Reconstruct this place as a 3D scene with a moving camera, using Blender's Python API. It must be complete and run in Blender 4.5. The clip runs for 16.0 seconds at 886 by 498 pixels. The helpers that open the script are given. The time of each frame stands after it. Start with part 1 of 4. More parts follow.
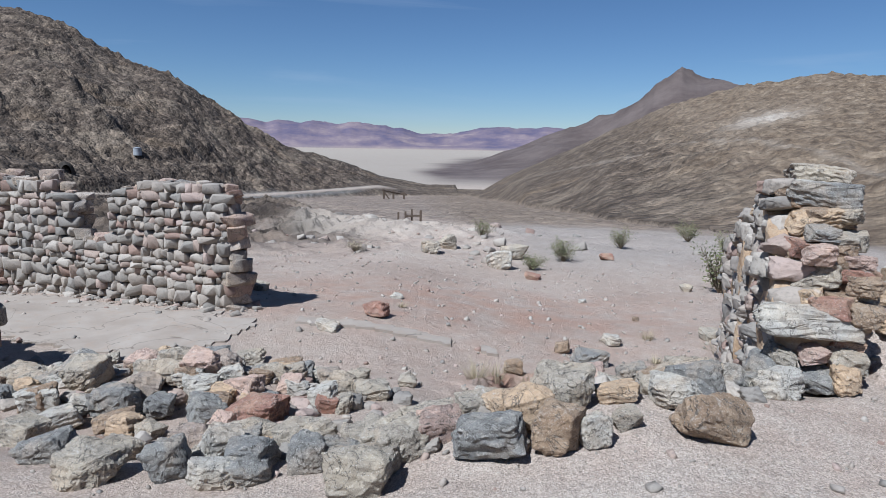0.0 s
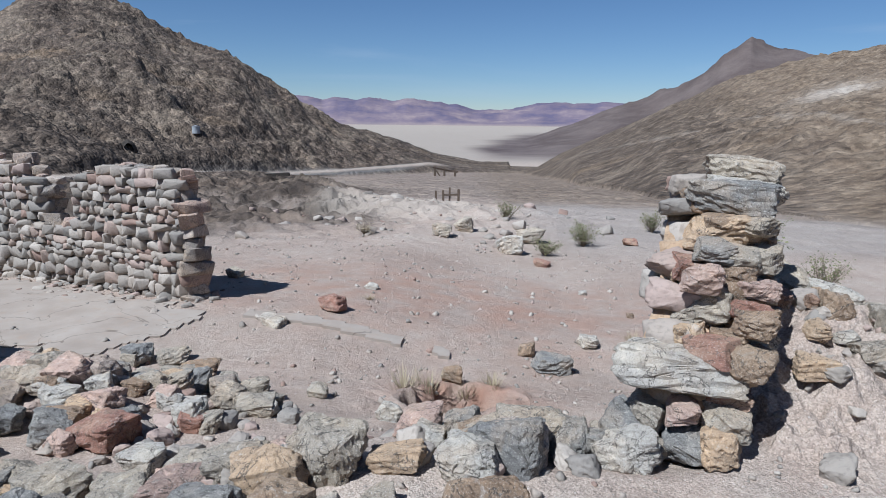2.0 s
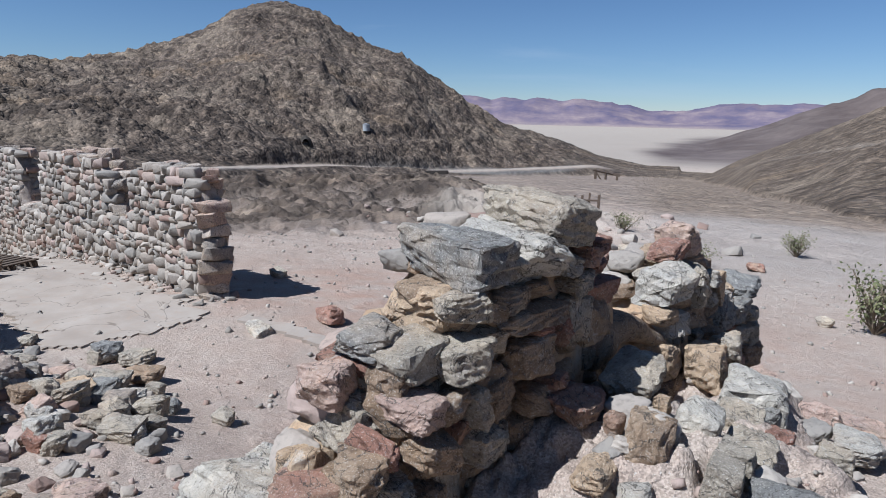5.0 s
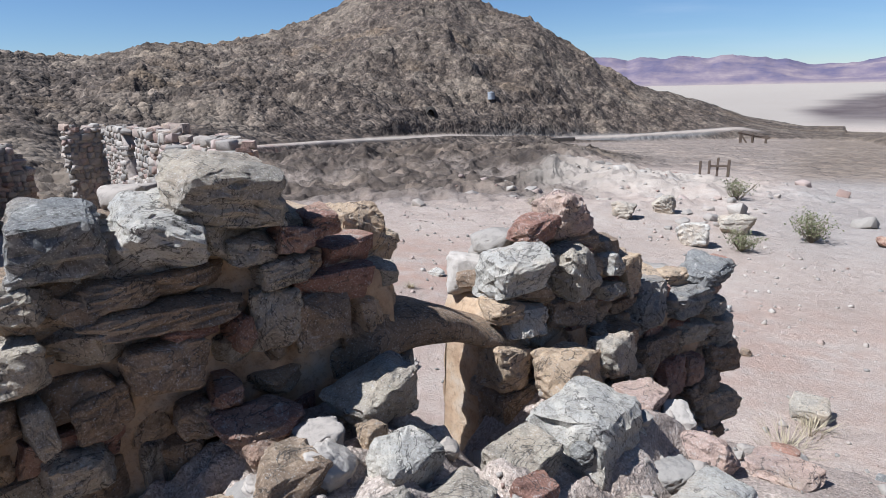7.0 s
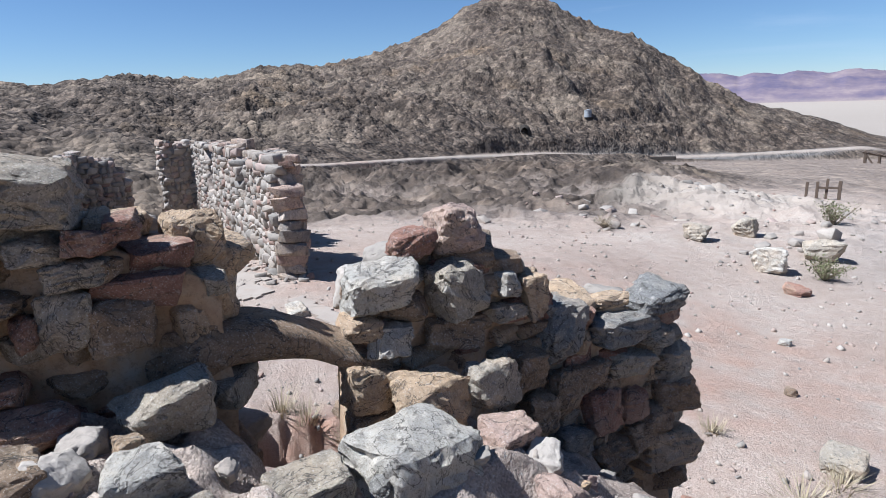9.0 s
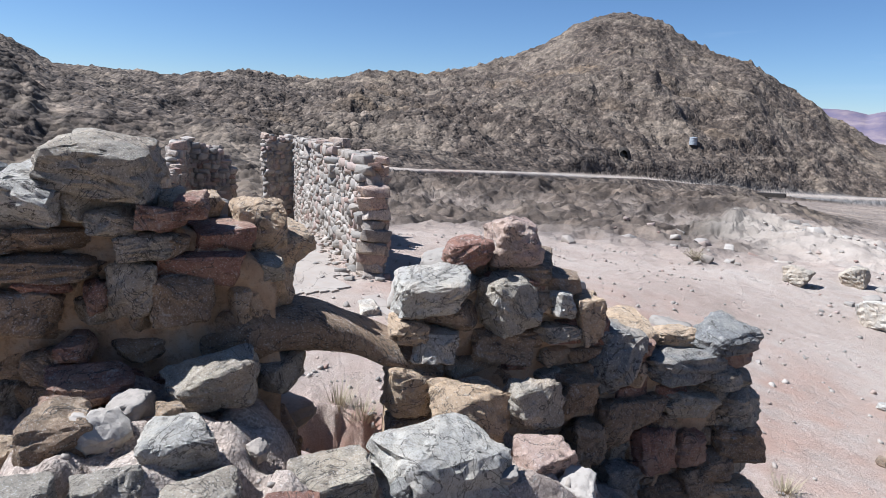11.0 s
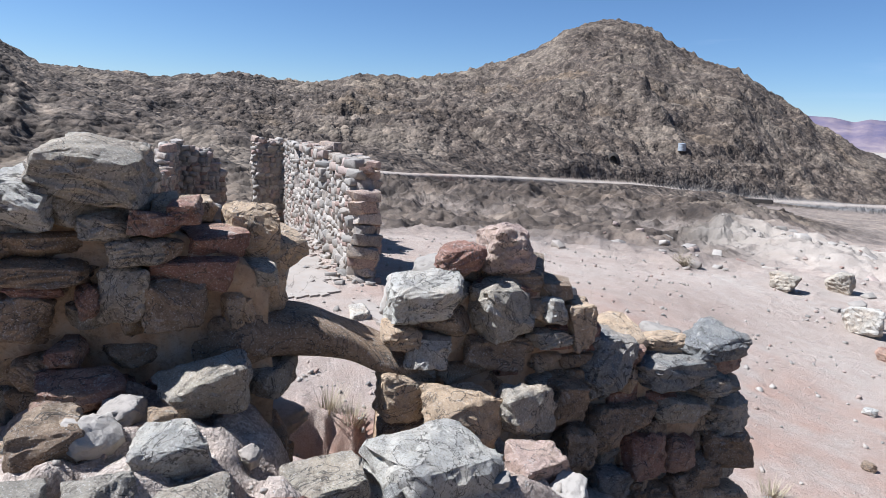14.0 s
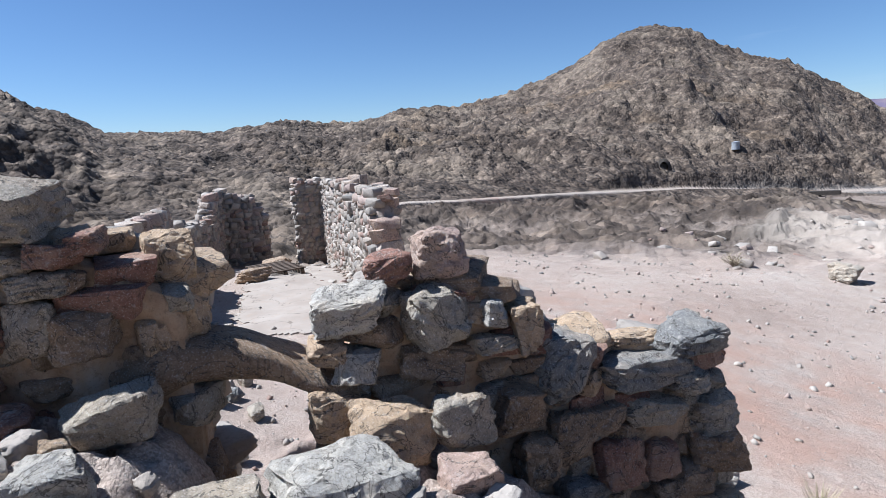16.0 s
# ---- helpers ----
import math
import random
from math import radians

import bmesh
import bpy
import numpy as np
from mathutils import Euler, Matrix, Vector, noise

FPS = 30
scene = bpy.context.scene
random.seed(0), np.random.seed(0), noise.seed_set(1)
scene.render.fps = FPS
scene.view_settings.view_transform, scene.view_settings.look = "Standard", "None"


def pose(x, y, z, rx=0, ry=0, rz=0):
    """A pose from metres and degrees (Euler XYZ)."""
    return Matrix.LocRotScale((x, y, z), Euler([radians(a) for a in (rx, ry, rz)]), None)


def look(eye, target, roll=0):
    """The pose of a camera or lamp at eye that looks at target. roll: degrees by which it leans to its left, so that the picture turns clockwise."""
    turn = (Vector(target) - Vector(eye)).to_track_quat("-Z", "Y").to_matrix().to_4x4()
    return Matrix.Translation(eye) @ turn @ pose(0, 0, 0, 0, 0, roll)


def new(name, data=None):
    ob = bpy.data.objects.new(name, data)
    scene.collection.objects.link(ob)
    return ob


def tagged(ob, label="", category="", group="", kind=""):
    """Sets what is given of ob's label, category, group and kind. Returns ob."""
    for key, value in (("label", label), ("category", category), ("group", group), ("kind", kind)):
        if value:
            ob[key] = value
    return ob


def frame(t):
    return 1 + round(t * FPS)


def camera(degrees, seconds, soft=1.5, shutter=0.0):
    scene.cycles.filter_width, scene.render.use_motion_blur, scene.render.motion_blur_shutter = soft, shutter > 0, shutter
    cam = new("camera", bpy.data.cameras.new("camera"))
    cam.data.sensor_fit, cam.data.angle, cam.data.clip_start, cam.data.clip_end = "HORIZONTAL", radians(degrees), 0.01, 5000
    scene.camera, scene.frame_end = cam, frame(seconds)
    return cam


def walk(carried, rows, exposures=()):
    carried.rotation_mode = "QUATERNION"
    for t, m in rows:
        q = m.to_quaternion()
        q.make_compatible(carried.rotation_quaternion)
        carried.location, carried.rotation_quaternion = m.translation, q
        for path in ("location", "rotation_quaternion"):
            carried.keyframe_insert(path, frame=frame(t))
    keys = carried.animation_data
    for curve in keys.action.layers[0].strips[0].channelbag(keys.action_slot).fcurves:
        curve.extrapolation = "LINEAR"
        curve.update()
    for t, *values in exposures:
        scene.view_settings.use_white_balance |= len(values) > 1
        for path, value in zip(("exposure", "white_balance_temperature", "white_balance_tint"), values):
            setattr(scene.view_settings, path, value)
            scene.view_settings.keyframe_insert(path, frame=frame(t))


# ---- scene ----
cam = camera(72.3, 16.0, soft=0.7)
PATH = [
    (0, (-0.016, 0.043, 2.774), (0.027, 2.012, 2.425), 1.0),
    (0.5, (0.339, 0.234, 2.797), (0.376, 2.206, 2.466), -0.6),
    (1, (0.708, 0.369, 2.858), (0.609, 2.333, 2.491), 1.9),
    (1.5, (1.031, 0.633, 2.846), (0.979, 2.608, 2.534), 2.2),
    (2, (1.357, 0.843, 2.857), (1.224, 2.792, 2.432), 0.6),
    (2.5, (1.709, 1.024, 2.921), (1.388, 2.951, 2.491), 2.2),
    (3, (2.028, 1.26, 2.934), (1.743, 3.196, 2.523), 1.8),
    (3.5, (2.377, 1.41, 2.929), (1.971, 3.328, 2.532), 0.6),
    (4, (2.692, 1.582, 2.954), (2.2, 3.457, 2.463), 2.3),
    (4.2, (2.819, 1.689, 2.954), (2.301, 3.566, 2.496), 2.8),
    (6.3, (4.026, 2.924, 2.877), (3.059, 4.608, 2.398), -0.6),
    (6.5, (4.155, 3.014, 2.89), (3.107, 4.631, 2.353), 0.8),
    (7, (4.423, 3.289, 2.848), (3.411, 4.931, 2.318), -1.4),
    (7.5, (4.687, 3.516, 2.845), (3.698, 5.166, 2.299), -2.8),
    (8, (4.945, 3.685, 2.821), (3.709, 5.186, 2.349), -3.8),
    (8.5, (5.047, 3.862, 2.781), (3.768, 5.355, 2.416), -4.8),
    (9, (5.108, 3.946, 2.773), (3.841, 5.421, 2.307), -1.8),
    (9.5, (5.179, 3.982, 2.754), (3.745, 5.311, 2.332), 0.4),
    (12, (5.187, 4.042, 2.767), (3.729, 5.336, 2.319), 3.8),
    (12.5, (5.187, 4.036, 2.764), (3.757, 5.354, 2.297), 5.4),
    (13, (5.181, 4.024, 2.775), (3.735, 5.325, 2.309), 3.8),
    (13.5, (5.179, 4.011, 2.78), (3.725, 5.317, 2.357), 3.8),
    (14, (5.186, 4.019, 2.772), (3.735, 5.33, 2.356), 3.0),
    (14.5, (5.221, 4.034, 2.761), (3.738, 5.314, 2.357), 0.5),
    (15, (5.255, 4.071, 2.747), (3.699, 5.259, 2.342), -2.2),
    (15.5, (5.278, 4.251, 2.71), (3.768, 5.501, 2.309), 0.3),
    (16, (5.462, 4.481, 2.673), (3.881, 5.661, 2.342), -3.2),
]
walk(cam, [(t, look(eye, aim, lean)) for t, eye, aim, lean in PATH], [(0, 0.38, 5350, 8), (4, 0.4, 5400, 9), (7, 0.76, 5450, 10), (16, 0.95, 5400, 10)])

# ---- light ----
SUN = Vector((-0.66, -0.75, 1.35)).normalized()
sun_data = bpy.data.lights.new("sun", "SUN")
sun_data.energy, sun_data.angle, sun_data.color = 5.0, radians(0.53), (1.0, 0.96, 0.9)
sun = new("sun", sun_data)
sun.matrix_world = look(SUN * 50, (0, 0, 0))

world = bpy.data.worlds.new("desert_sky")
scene.world = world
world.use_nodes = True
wn, wl = world.node_tree.nodes, world.node_tree.links
wn.clear()
sky = wn.new("ShaderNodeTexSky")
sky.sky_type, sky.sun_disc = "NISHITA", False
sky.sun_elevation = math.asin(SUN.z)
sky.sun_rotation = math.atan2(SUN.x, SUN.y)
sky.altitude, sky.air_density, sky.dust_density, sky.ozone_density = 1500, 1.0, 0.0, 4.0
wtc = wn.new("ShaderNodeTexCoord")
wmap = wn.new("ShaderNodeMapping")
wmap.inputs["Scale"].default_value = (1.0, 1.0, 9.0)
wnoise = wn.new("ShaderNodeTexNoise")
wnoise.inputs["Scale"].default_value, wnoise.inputs["Detail"].default_value = 1.6, 7
wnoise.inputs["Roughness"].default_value, wnoise.inputs["Distortion"].default_value = 0.55, 0.6
wramp = wn.new("ShaderNodeValToRGB")
wramp.color_ramp.elements[0].position, wramp.color_ramp.elements[1].position = 0.6, 0.9
wramp.color_ramp.elements[1].color = (0.35, 0.35, 0.35, 1)
wmix = wn.new("ShaderNodeMix")
wmix.data_type = "RGBA"
wmix.inputs["B"].default_value = (7.5, 8.2, 9.0, 1)
wbg, wout = wn.new("ShaderNodeBackground"), wn.new("ShaderNodeOutputWorld")
wbg.inputs["Strength"].default_value = 0.052
wl.new(wtc.outputs["Generated"], wmap.inputs["Vector"])
wl.new(wmap.outputs["Vector"], wnoise.inputs["Vector"])
wl.new(wnoise.outputs["Fac"], wramp.inputs["Fac"])
wl.new(wramp.outputs["Color"], wmix.inputs["Factor"])
wl.new(sky.outputs["Color"], wmix.inputs["A"])
wl.new(wmix.outputs["Result"], wbg.inputs["Color"])
wl.new(wbg.outputs["Background"], wout.inputs["Surface"])


# ---- materials ----
class Nodes:
    """A small helper for building one node material."""

    def __init__(self, name, rough=0.9):
        self.mat = bpy.data.materials.new(name)
        self.mat.use_nodes = True
        self.n, self.l = self.mat.node_tree.nodes, self.mat.node_tree.links
        self.bsdf = self.n["Principled BSDF"]
        self.bsdf.inputs["Roughness"].default_value = rough
        self.bsdf.inputs["Specular IOR Level"].default_value = 0.25
        self.geo = self.n.new("ShaderNodeNewGeometry")
        self.tex = self.n.new("ShaderNodeTexCoord")

    def put(self, socket, value):
        if hasattr(value, "is_linked"):
            self.l.new(value, socket)
        else:
            socket.default_value = value

    def noise(self, scale, detail=4, rough=0.6, vec=None, warp=0.0):
        t = self.n.new("ShaderNodeTexNoise")
        t.inputs["Scale"].default_value, t.inputs["Detail"].default_value = scale, detail
        t.inputs["Roughness"].default_value, t.inputs["Distortion"].default_value = rough, warp
        self.l.new(vec or self.geo.outputs["Position"], t.inputs["Vector"])
        return t.outputs["Fac"]

    def cells(self, scale, vec=None, feature="F1", out="Distance"):
        t = self.n.new("ShaderNodeTexVoronoi")
        t.feature = feature
        t.inputs["Scale"].default_value = scale
        self.l.new(vec or self.geo.outputs["Position"], t.inputs["Vector"])
        return t.outputs[out]

    def ramp(self, fac, stops, mode="LINEAR"):
        r = self.n.new("ShaderNodeValToRGB")
        r.color_ramp.interpolation = mode
        e = r.color_ramp.elements
        while len(e) < len(stops):
            e.new(0.5)
        for k, (p, c) in zip(e, stops):
            k.position = p
            k.color = (*c, 1) if len(c) == 3 else c
        self.l.new(fac, r.inputs["Fac"])
        return r.outputs["Color"]

    def band(self, fac, a, b):
        m = self.n.new("ShaderNodeMapRange")
        m.inputs["From Min"].default_value, m.inputs["From Max"].default_value = a, b
        self.l.new(fac, m.inputs["Value"])
        return m.outputs["Result"]

    def mix(self, fac, a, b, mode="MIX"):
        m = self.n.new("ShaderNodeMix")
        m.data_type, m.blend_type = "RGBA", mode
        for key, v in (("Factor", fac), ("A", a), ("B", b)):
            self.put(m.inputs[key], (*v, 1) if isinstance(v, tuple) and len(v) == 3 else v)
        return m.outputs["Result"]

    def calc(self, op, a, b=0.0):
        m = self.n.new("ShaderNodeMath")
        m.operation = op
        self.put(m.inputs[0], a)
        self.put(m.inputs[1], b)
        return m.outputs[0]

    def attr(self, name):
        a = self.n.new("ShaderNodeAttribute")
        a.attribute_name = name
        return a.outputs["Fac"]

    def bump(self, height, strength, distance, below=None):
        b = self.n.new("ShaderNodeBump")
        b.inputs["Strength"].default_value, b.inputs["Distance"].default_value = strength, distance
        self.l.new(height, b.inputs["Height"])
        if below:
            self.l.new(below, b.inputs["Normal"])
        return b.outputs["Normal"]

    def done(self, color, normal=None, rough=None):
        self.put(self.bsdf.inputs["Base Color"], color)
        if normal:
            self.l.new(normal, self.bsdf.inputs["Normal"])
        if rough:
            self.l.new(rough, self.bsdf.inputs["Roughness"])
        return self.mat


def rock_material(name, stops, crack=(0.07, 0.06, 0.05), speckle=0.25):
    """Weathered stone. stops: the colours from which Object Info's Random picks for each stone."""
    k = Nodes(name, 0.9)
    info = k.n.new("ShaderNodeObjectInfo")
    base = k.ramp(info.outputs["Random"], stops, "CONSTANT") if len(stops) > 1 else None
    if base is None:
        base = k.mix(0.0, stops[0][1], stops[0][1])
    big = k.noise(4.0, 6, 0.65, warp=0.5)
    veins = k.noise(13.0, 7, 0.7, warp=1.4)
    pits = k.noise(26, 9, 0.82, warp=0.3)
    grains = k.noise(150, 3, 0.75)
    c = k.mix(k.band(big, 0.44, 0.66), base, k.mix(1.0, base, (1.3, 1.26, 1.18), "MULTIPLY"))
    c = k.mix(k.calc("MULTIPLY", k.band(k.noise(2.6, 5, 0.65, warp=0.3), 0.48, 0.63), 0.5), c, (0.45, 0.34, 0.23))
    c = k.mix(k.calc("MULTIPLY", k.band(veins, 0.55, 0.63), 0.75), c, k.mix(1.0, c, (0.55, 0.53, 0.52), "MULTIPLY"))
    c = k.mix(k.calc("MULTIPLY", k.band(veins, 0.42, 0.33), 0.55), c, (0.52, 0.475, 0.41))
    seam = k.band(k.calc("ABSOLUTE", k.calc("SUBTRACT", k.noise(5.5, 5, 0.6, warp=0.8), 0.5)), 0.012, 0.003)
    c = k.mix(k.calc("MULTIPLY", seam, 0.8), c, crack)
    c = k.mix(k.calc("MULTIPLY", k.band(pits, 0.54, 0.62), 0.6), c, k.mix(1.0, c, (0.45, 0.43, 0.41), "MULTIPLY"))
    c = k.mix(k.calc("MULTIPLY", k.band(pits, 0.46, 0.36), 0.6), c, k.mix(1.0, c, (1.5, 1.47, 1.42), "MULTIPLY"))
    c = k.mix(k.calc("MULTIPLY", k.band(grains, 0.56, 0.66), speckle), c, crack)
    c = k.mix(k.calc("MULTIPLY", k.band(grains, 0.42, 0.34), speckle), c, (0.66, 0.62, 0.56))
    n1 = k.bump(veins, 1.0, 0.016)
    n2 = k.bump(pits, 1.0, 0.011, n1)
    n3 = k.bump(grains, 0.8, 0.0016, n2)
    return k.done(c, n3)


ROCK_MIX = rock_material("field_stone_mixed", [
    (0.0, (0.25, 0.21, 0.175)), (0.2, (0.31, 0.245, 0.20)), (0.38, (0.19, 0.165, 0.145)), (0.5, (0.30, 0.215, 0.175)),
    (0.62, (0.38, 0.32, 0.27)), (0.78, (0.24, 0.15, 0.115)), (0.83, (0.26, 0.215, 0.18)), (0.93, (0.34, 0.24, 0.195))], speckle=0.5)
ROCK_GREY = rock_material("grey_gneiss", [(0, (0.33, 0.285, 0.225))], speckle=0.65)
ROCK_BLUE = rock_material("blue_grey_schist", [(0, (0.205, 0.197, 0.182))], speckle=0.6)
ROCK_PALE = rock_material("pale_marble", [(0, (0.42, 0.385, 0.33))], speckle=0.6)
ROCK_TAN = rock_material("tan_granite", [(0, (0.43, 0.31, 0.2))], speckle=0.5)
ROCK_RED = rock_material("rust_red_stone", [(0, (0.27, 0.145, 0.105))], speckle=0.5)
ROCK_PINK = rock_material("pink_quartzite", [(0, (0.42, 0.3, 0.24))], speckle=0.5)
ROCK_DARK = rock_material("dark_brown_stone", [(0, (0.25, 0.175, 0.115))], speckle=0.55)
KINDS = {"g": ROCK_GREY, "b": ROCK_BLUE, "w": ROCK_PALE, "t": ROCK_TAN, "r": ROCK_RED, "p": ROCK_PINK, "d": ROCK_DARK, "m": ROCK_MIX}
WORDS = {"g": "grey", "b": "blue-grey", "w": "pale whitish", "t": "tan", "r": "rust-red", "p": "pinkish", "d": "dark brown", "m": "weathered"}


def mortar_material(name, stops):
    k = Nodes(name, 0.95)
    c = k.ramp(k.noise(7, 6, 0.65), stops)
    c = k.mix(k.calc("MULTIPLY", k.band(k.noise(30, 7, 0.8), 0.54, 0.6), 0.5), c, k.mix(1.0, c, (0.5, 0.46, 0.42), "MULTIPLY"))
    c = k.mix(k.calc("MULTIPLY", k.band(k.noise(70, 3, 0.7), 0.55, 0.7), 0.45), c, (0.2, 0.16, 0.12))
    n = k.bump(k.noise(14, 8, 0.75), 1.0, 0.022)
    return k.done(c, k.bump(k.noise(120, 3, 0.7), 0.6, 0.006, n))


MORTAR = mortar_material("mud_mortar", [(0.3, (0.36, 0.225, 0.13)), (0.5, (0.50, 0.35, 0.22)), (0.72, (0.52, 0.43, 0.33))])
GREY_MORTAR = mortar_material("grey_mortar", [(0.3, (0.22, 0.18, 0.15)), (0.5, (0.34, 0.28, 0.235)), (0.72, (0.42, 0.36, 0.31))])


def ground_material():
    k = Nodes("desert_ground", 0.95)
    near = k.attr("near")
    rocky, pale, rust, grey, fan, haze_mauve, tawny = (k.attr(a) for a in ("rocky", "pale", "rust", "grey", "fan", "haze_mauve", "tawny"))
    big = k.noise(0.35, 6, 0.6)
    mid = k.noise(3.2, 6, 0.65)
    fine = k.noise(45, 4, 0.7)
    peb = k.cells(70)
    soil = k.ramp(k.calc("ADD", k.calc("MULTIPLY", big, 0.55), k.calc("MULTIPLY", mid, 0.45)),
                  [(0.34, (0.31, 0.235, 0.185)), (0.5, (0.385, 0.305, 0.245)), (0.66, (0.44, 0.37, 0.305))])
    soil = k.mix(k.calc("MULTIPLY", k.band(fine, 0.54, 0.7), 0.5), soil, (0.19, 0.15, 0.12))
    soil = k.mix(k.calc("MULTIPLY", k.band(k.noise(90, 2, 0.5), 0.62, 0.72), 0.6), soil, (0.55, 0.5, 0.44))
    chips = k.cells(130, out="Color")
    soil = k.mix(0.4, soil, k.mix(1.0, soil, k.ramp(chips, [(0.2, (0.4, 0.37, 0.35)), (0.5, (1, 1, 1)), (0.8, (1.6, 1.6, 1.6))]), "MULTIPLY"))
    c = k.mix(k.calc("MULTIPLY", rust, k.band(k.noise(1.4, 5, 0.6), 0.36, 0.62)), soil, (0.36, 0.20, 0.135))
    # rocky hillsides: brown-black varnish over grey and tan rubble
    hill = k.ramp(k.noise(0.28, 8, 0.75, warp=0.3), [(0.37, (0.034, 0.025, 0.019)), (0.48, (0.075, 0.056, 0.042)), (0.59, (0.15, 0.115, 0.087)), (0.7, (0.24, 0.195, 0.15))])
    hill = k.mix(k.calc("MULTIPLY", k.band(k.noise(0.9, 6, 0.75), 0.5, 0.66), 0.75), hill, (0.045, 0.035, 0.028))
    hill = k.mix(k.calc("MULTIPLY", k.band(k.noise(0.035, 4, 0.6), 0.56, 0.7), 0.5), hill, (0.20, 0.14, 0.085))
    hill = k.mix(k.calc("MULTIPLY", k.band(k.noise(0.06, 6, 0.7, warp=0.8), 0.5, 0.62), 0.45), hill, k.mix(1.0, hill, (0.5, 0.47, 0.43), "MULTIPLY"))
    hill = k.mix(k.calc("MULTIPLY", k.band(k.noise(0.045, 5, 0.65, warp=0.5), 0.5, 0.64), 0.5), hill, (0.24, 0.19, 0.14))
    lumps, stones = k.cells(0.42, out="Color"), k.cells(1.3, out="Color")
    hill = k.mix(0.5, hill, k.mix(1.0, hill, k.ramp(lumps, [(0.15, (0.5, 0.48, 0.46)), (0.5, (1, 1, 1)), (0.85, (1.45, 1.42, 1.38))]), "MULTIPLY"))
    hill = k.mix(0.55, hill, k.mix(1.0, hill, k.ramp(stones, [(0.15, (0.45, 0.43, 0.41)), (0.5, (1.0, 1.0, 1.0)), (0.85, (1.6, 1.57, 1.52))]), "MULTIPLY"))
    c = k.mix(rocky, c, hill)
    tan = k.ramp(k.noise(0.3, 8, 0.75), [(0.36, (0.08, 0.056, 0.038)), (0.5, (0.15, 0.11, 0.075)), (0.66, (0.24, 0.185, 0.13))])
    tan = k.mix(k.calc("MULTIPLY", k.band(k.noise(0.8, 5, 0.75), 0.55, 0.68), 0.7), tan, (0.06, 0.047, 0.033))
    tan = k.mix(0.4, tan, k.mix(1.0, tan, k.ramp(stones, [(0.15, (0.5, 0.48, 0.45)), (0.5, (1.1, 1.1, 1.1)), (0.85, (1.6, 1.58, 1.5))]), "MULTIPLY"))
    c = k.mix(tawny, c, tan)
    gravel = k.ramp(k.noise(9, 6, 0.75), [(0.35, (0.17, 0.165, 0.155)), (0.62, (0.30, 0.285, 0.26))])
    c = k.mix(grey, c, gravel)
    paleC = k.ramp(k.noise(0.6, 6, 0.65), [(0.35, (0.33, 0.275, 0.22)), (0.65, (0.42, 0.365, 0.30))])
    c = k.mix(pale, c, paleC)
    fanC = k.ramp(k.noise(0.012, 6, 0.7), [(0.35, (0.075, 0.055, 0.05)), (0.65, (0.14, 0.11, 0.098))])
    c = k.mix(fan, c, fanC)
    # far range: rock tone with the bluish mauve of distance haze put into it
    haze_mauveC = k.ramp(k.noise(0.004, 7, 0.65), [(0.38, (0.10, 0.085, 0.13)), (0.52, (0.16, 0.125, 0.15)), (0.66, (0.25, 0.195, 0.19))])
    c = k.mix(haze_mauve, c, haze_mauveC)
    craggy = k.calc("MAXIMUM", rocky, k.calc("MULTIPLY", tawny, 0.2))
    boulders = k.calc("ADD", k.calc("MULTIPLY", k.cells(0.42), -1.0), k.calc("MULTIPLY", k.cells(1.3), -0.45))
    n0 = k.bump(k.calc("MULTIPLY", craggy, boulders), 1.0, 0.8)
    n1 = k.bump(k.noise(0.7, 9, 0.8), 0.55, 0.35, n0)
    n2 = k.bump(k.noise(4.0, 7, 0.75), 0.45, 0.05, n1)
    n3 = k.bump(fine, 0.6, 0.012, n2)
    n4 = k.bump(peb, 0.3, 0.006, n3)
    return k.done(c, n4)


GROUND = ground_material()


def wood_material(name, dark, light):
    k = Nodes(name, 0.85)
    m = k.n.new("ShaderNodeMapping")
    m.inputs["Scale"].default_value = (30, 30, 2)
    k.l.new(k.tex.outputs["Object"], m.inputs["Vector"])
    g = k.noise(2.0, 6, 0.7, m.outputs["Vector"], 0.4)
    return k.done(k.ramp(g, [(0.3, dark), (0.7, light)]), k.bump(g, 0.6, 0.01))


TIMBER = wood_material("weathered_timber", (0.05, 0.036, 0.027), (0.15, 0.11, 0.08))
TWIG = wood_material("dry_twig", (0.10, 0.075, 0.05), (0.25, 0.2, 0.14))


def metal_material():
    k = Nodes("galvanised_steel", 0.5)
    k.bsdf.inputs["Metallic"].default_value = 0.2
    c = k.ramp(k.noise(1.5, 5, 0.6), [(0.35, (0.28, 0.29, 0.3)), (0.7, (0.42, 0.43, 0.44))])
    return k.done(k.mix(k.band(k.noise(0.8, 4, 0.7), 0.6, 0.7), c, (0.2, 0.13, 0.09)))


STEEL = metal_material()


def leaf_material(name, a, b):
    k = Nodes(name, 0.7)
    r = k.geo.outputs["Random Per Island"]
    return k.done(k.ramp(r, [(0.0, a), (1.0, b)]))


LEAF = leaf_material("creosote_leaf", (0.085, 0.095, 0.04), (0.19, 0.18, 0.085))
STRAW = leaf_material("dry_straw", (0.26, 0.21, 0.13), (0.42, 0.35, 0.23))


# near-black rock: the shade inside holes is put into this colour
def plain_dark():
    k = Nodes("hole_dark", 0.95)
    return k.done(k.ramp(k.noise(3, 5, 0.6), [(0.3, (0.03, 0.026, 0.022)), (0.7, (0.07, 0.058, 0.048))]))


HOLE_DARK = plain_dark()

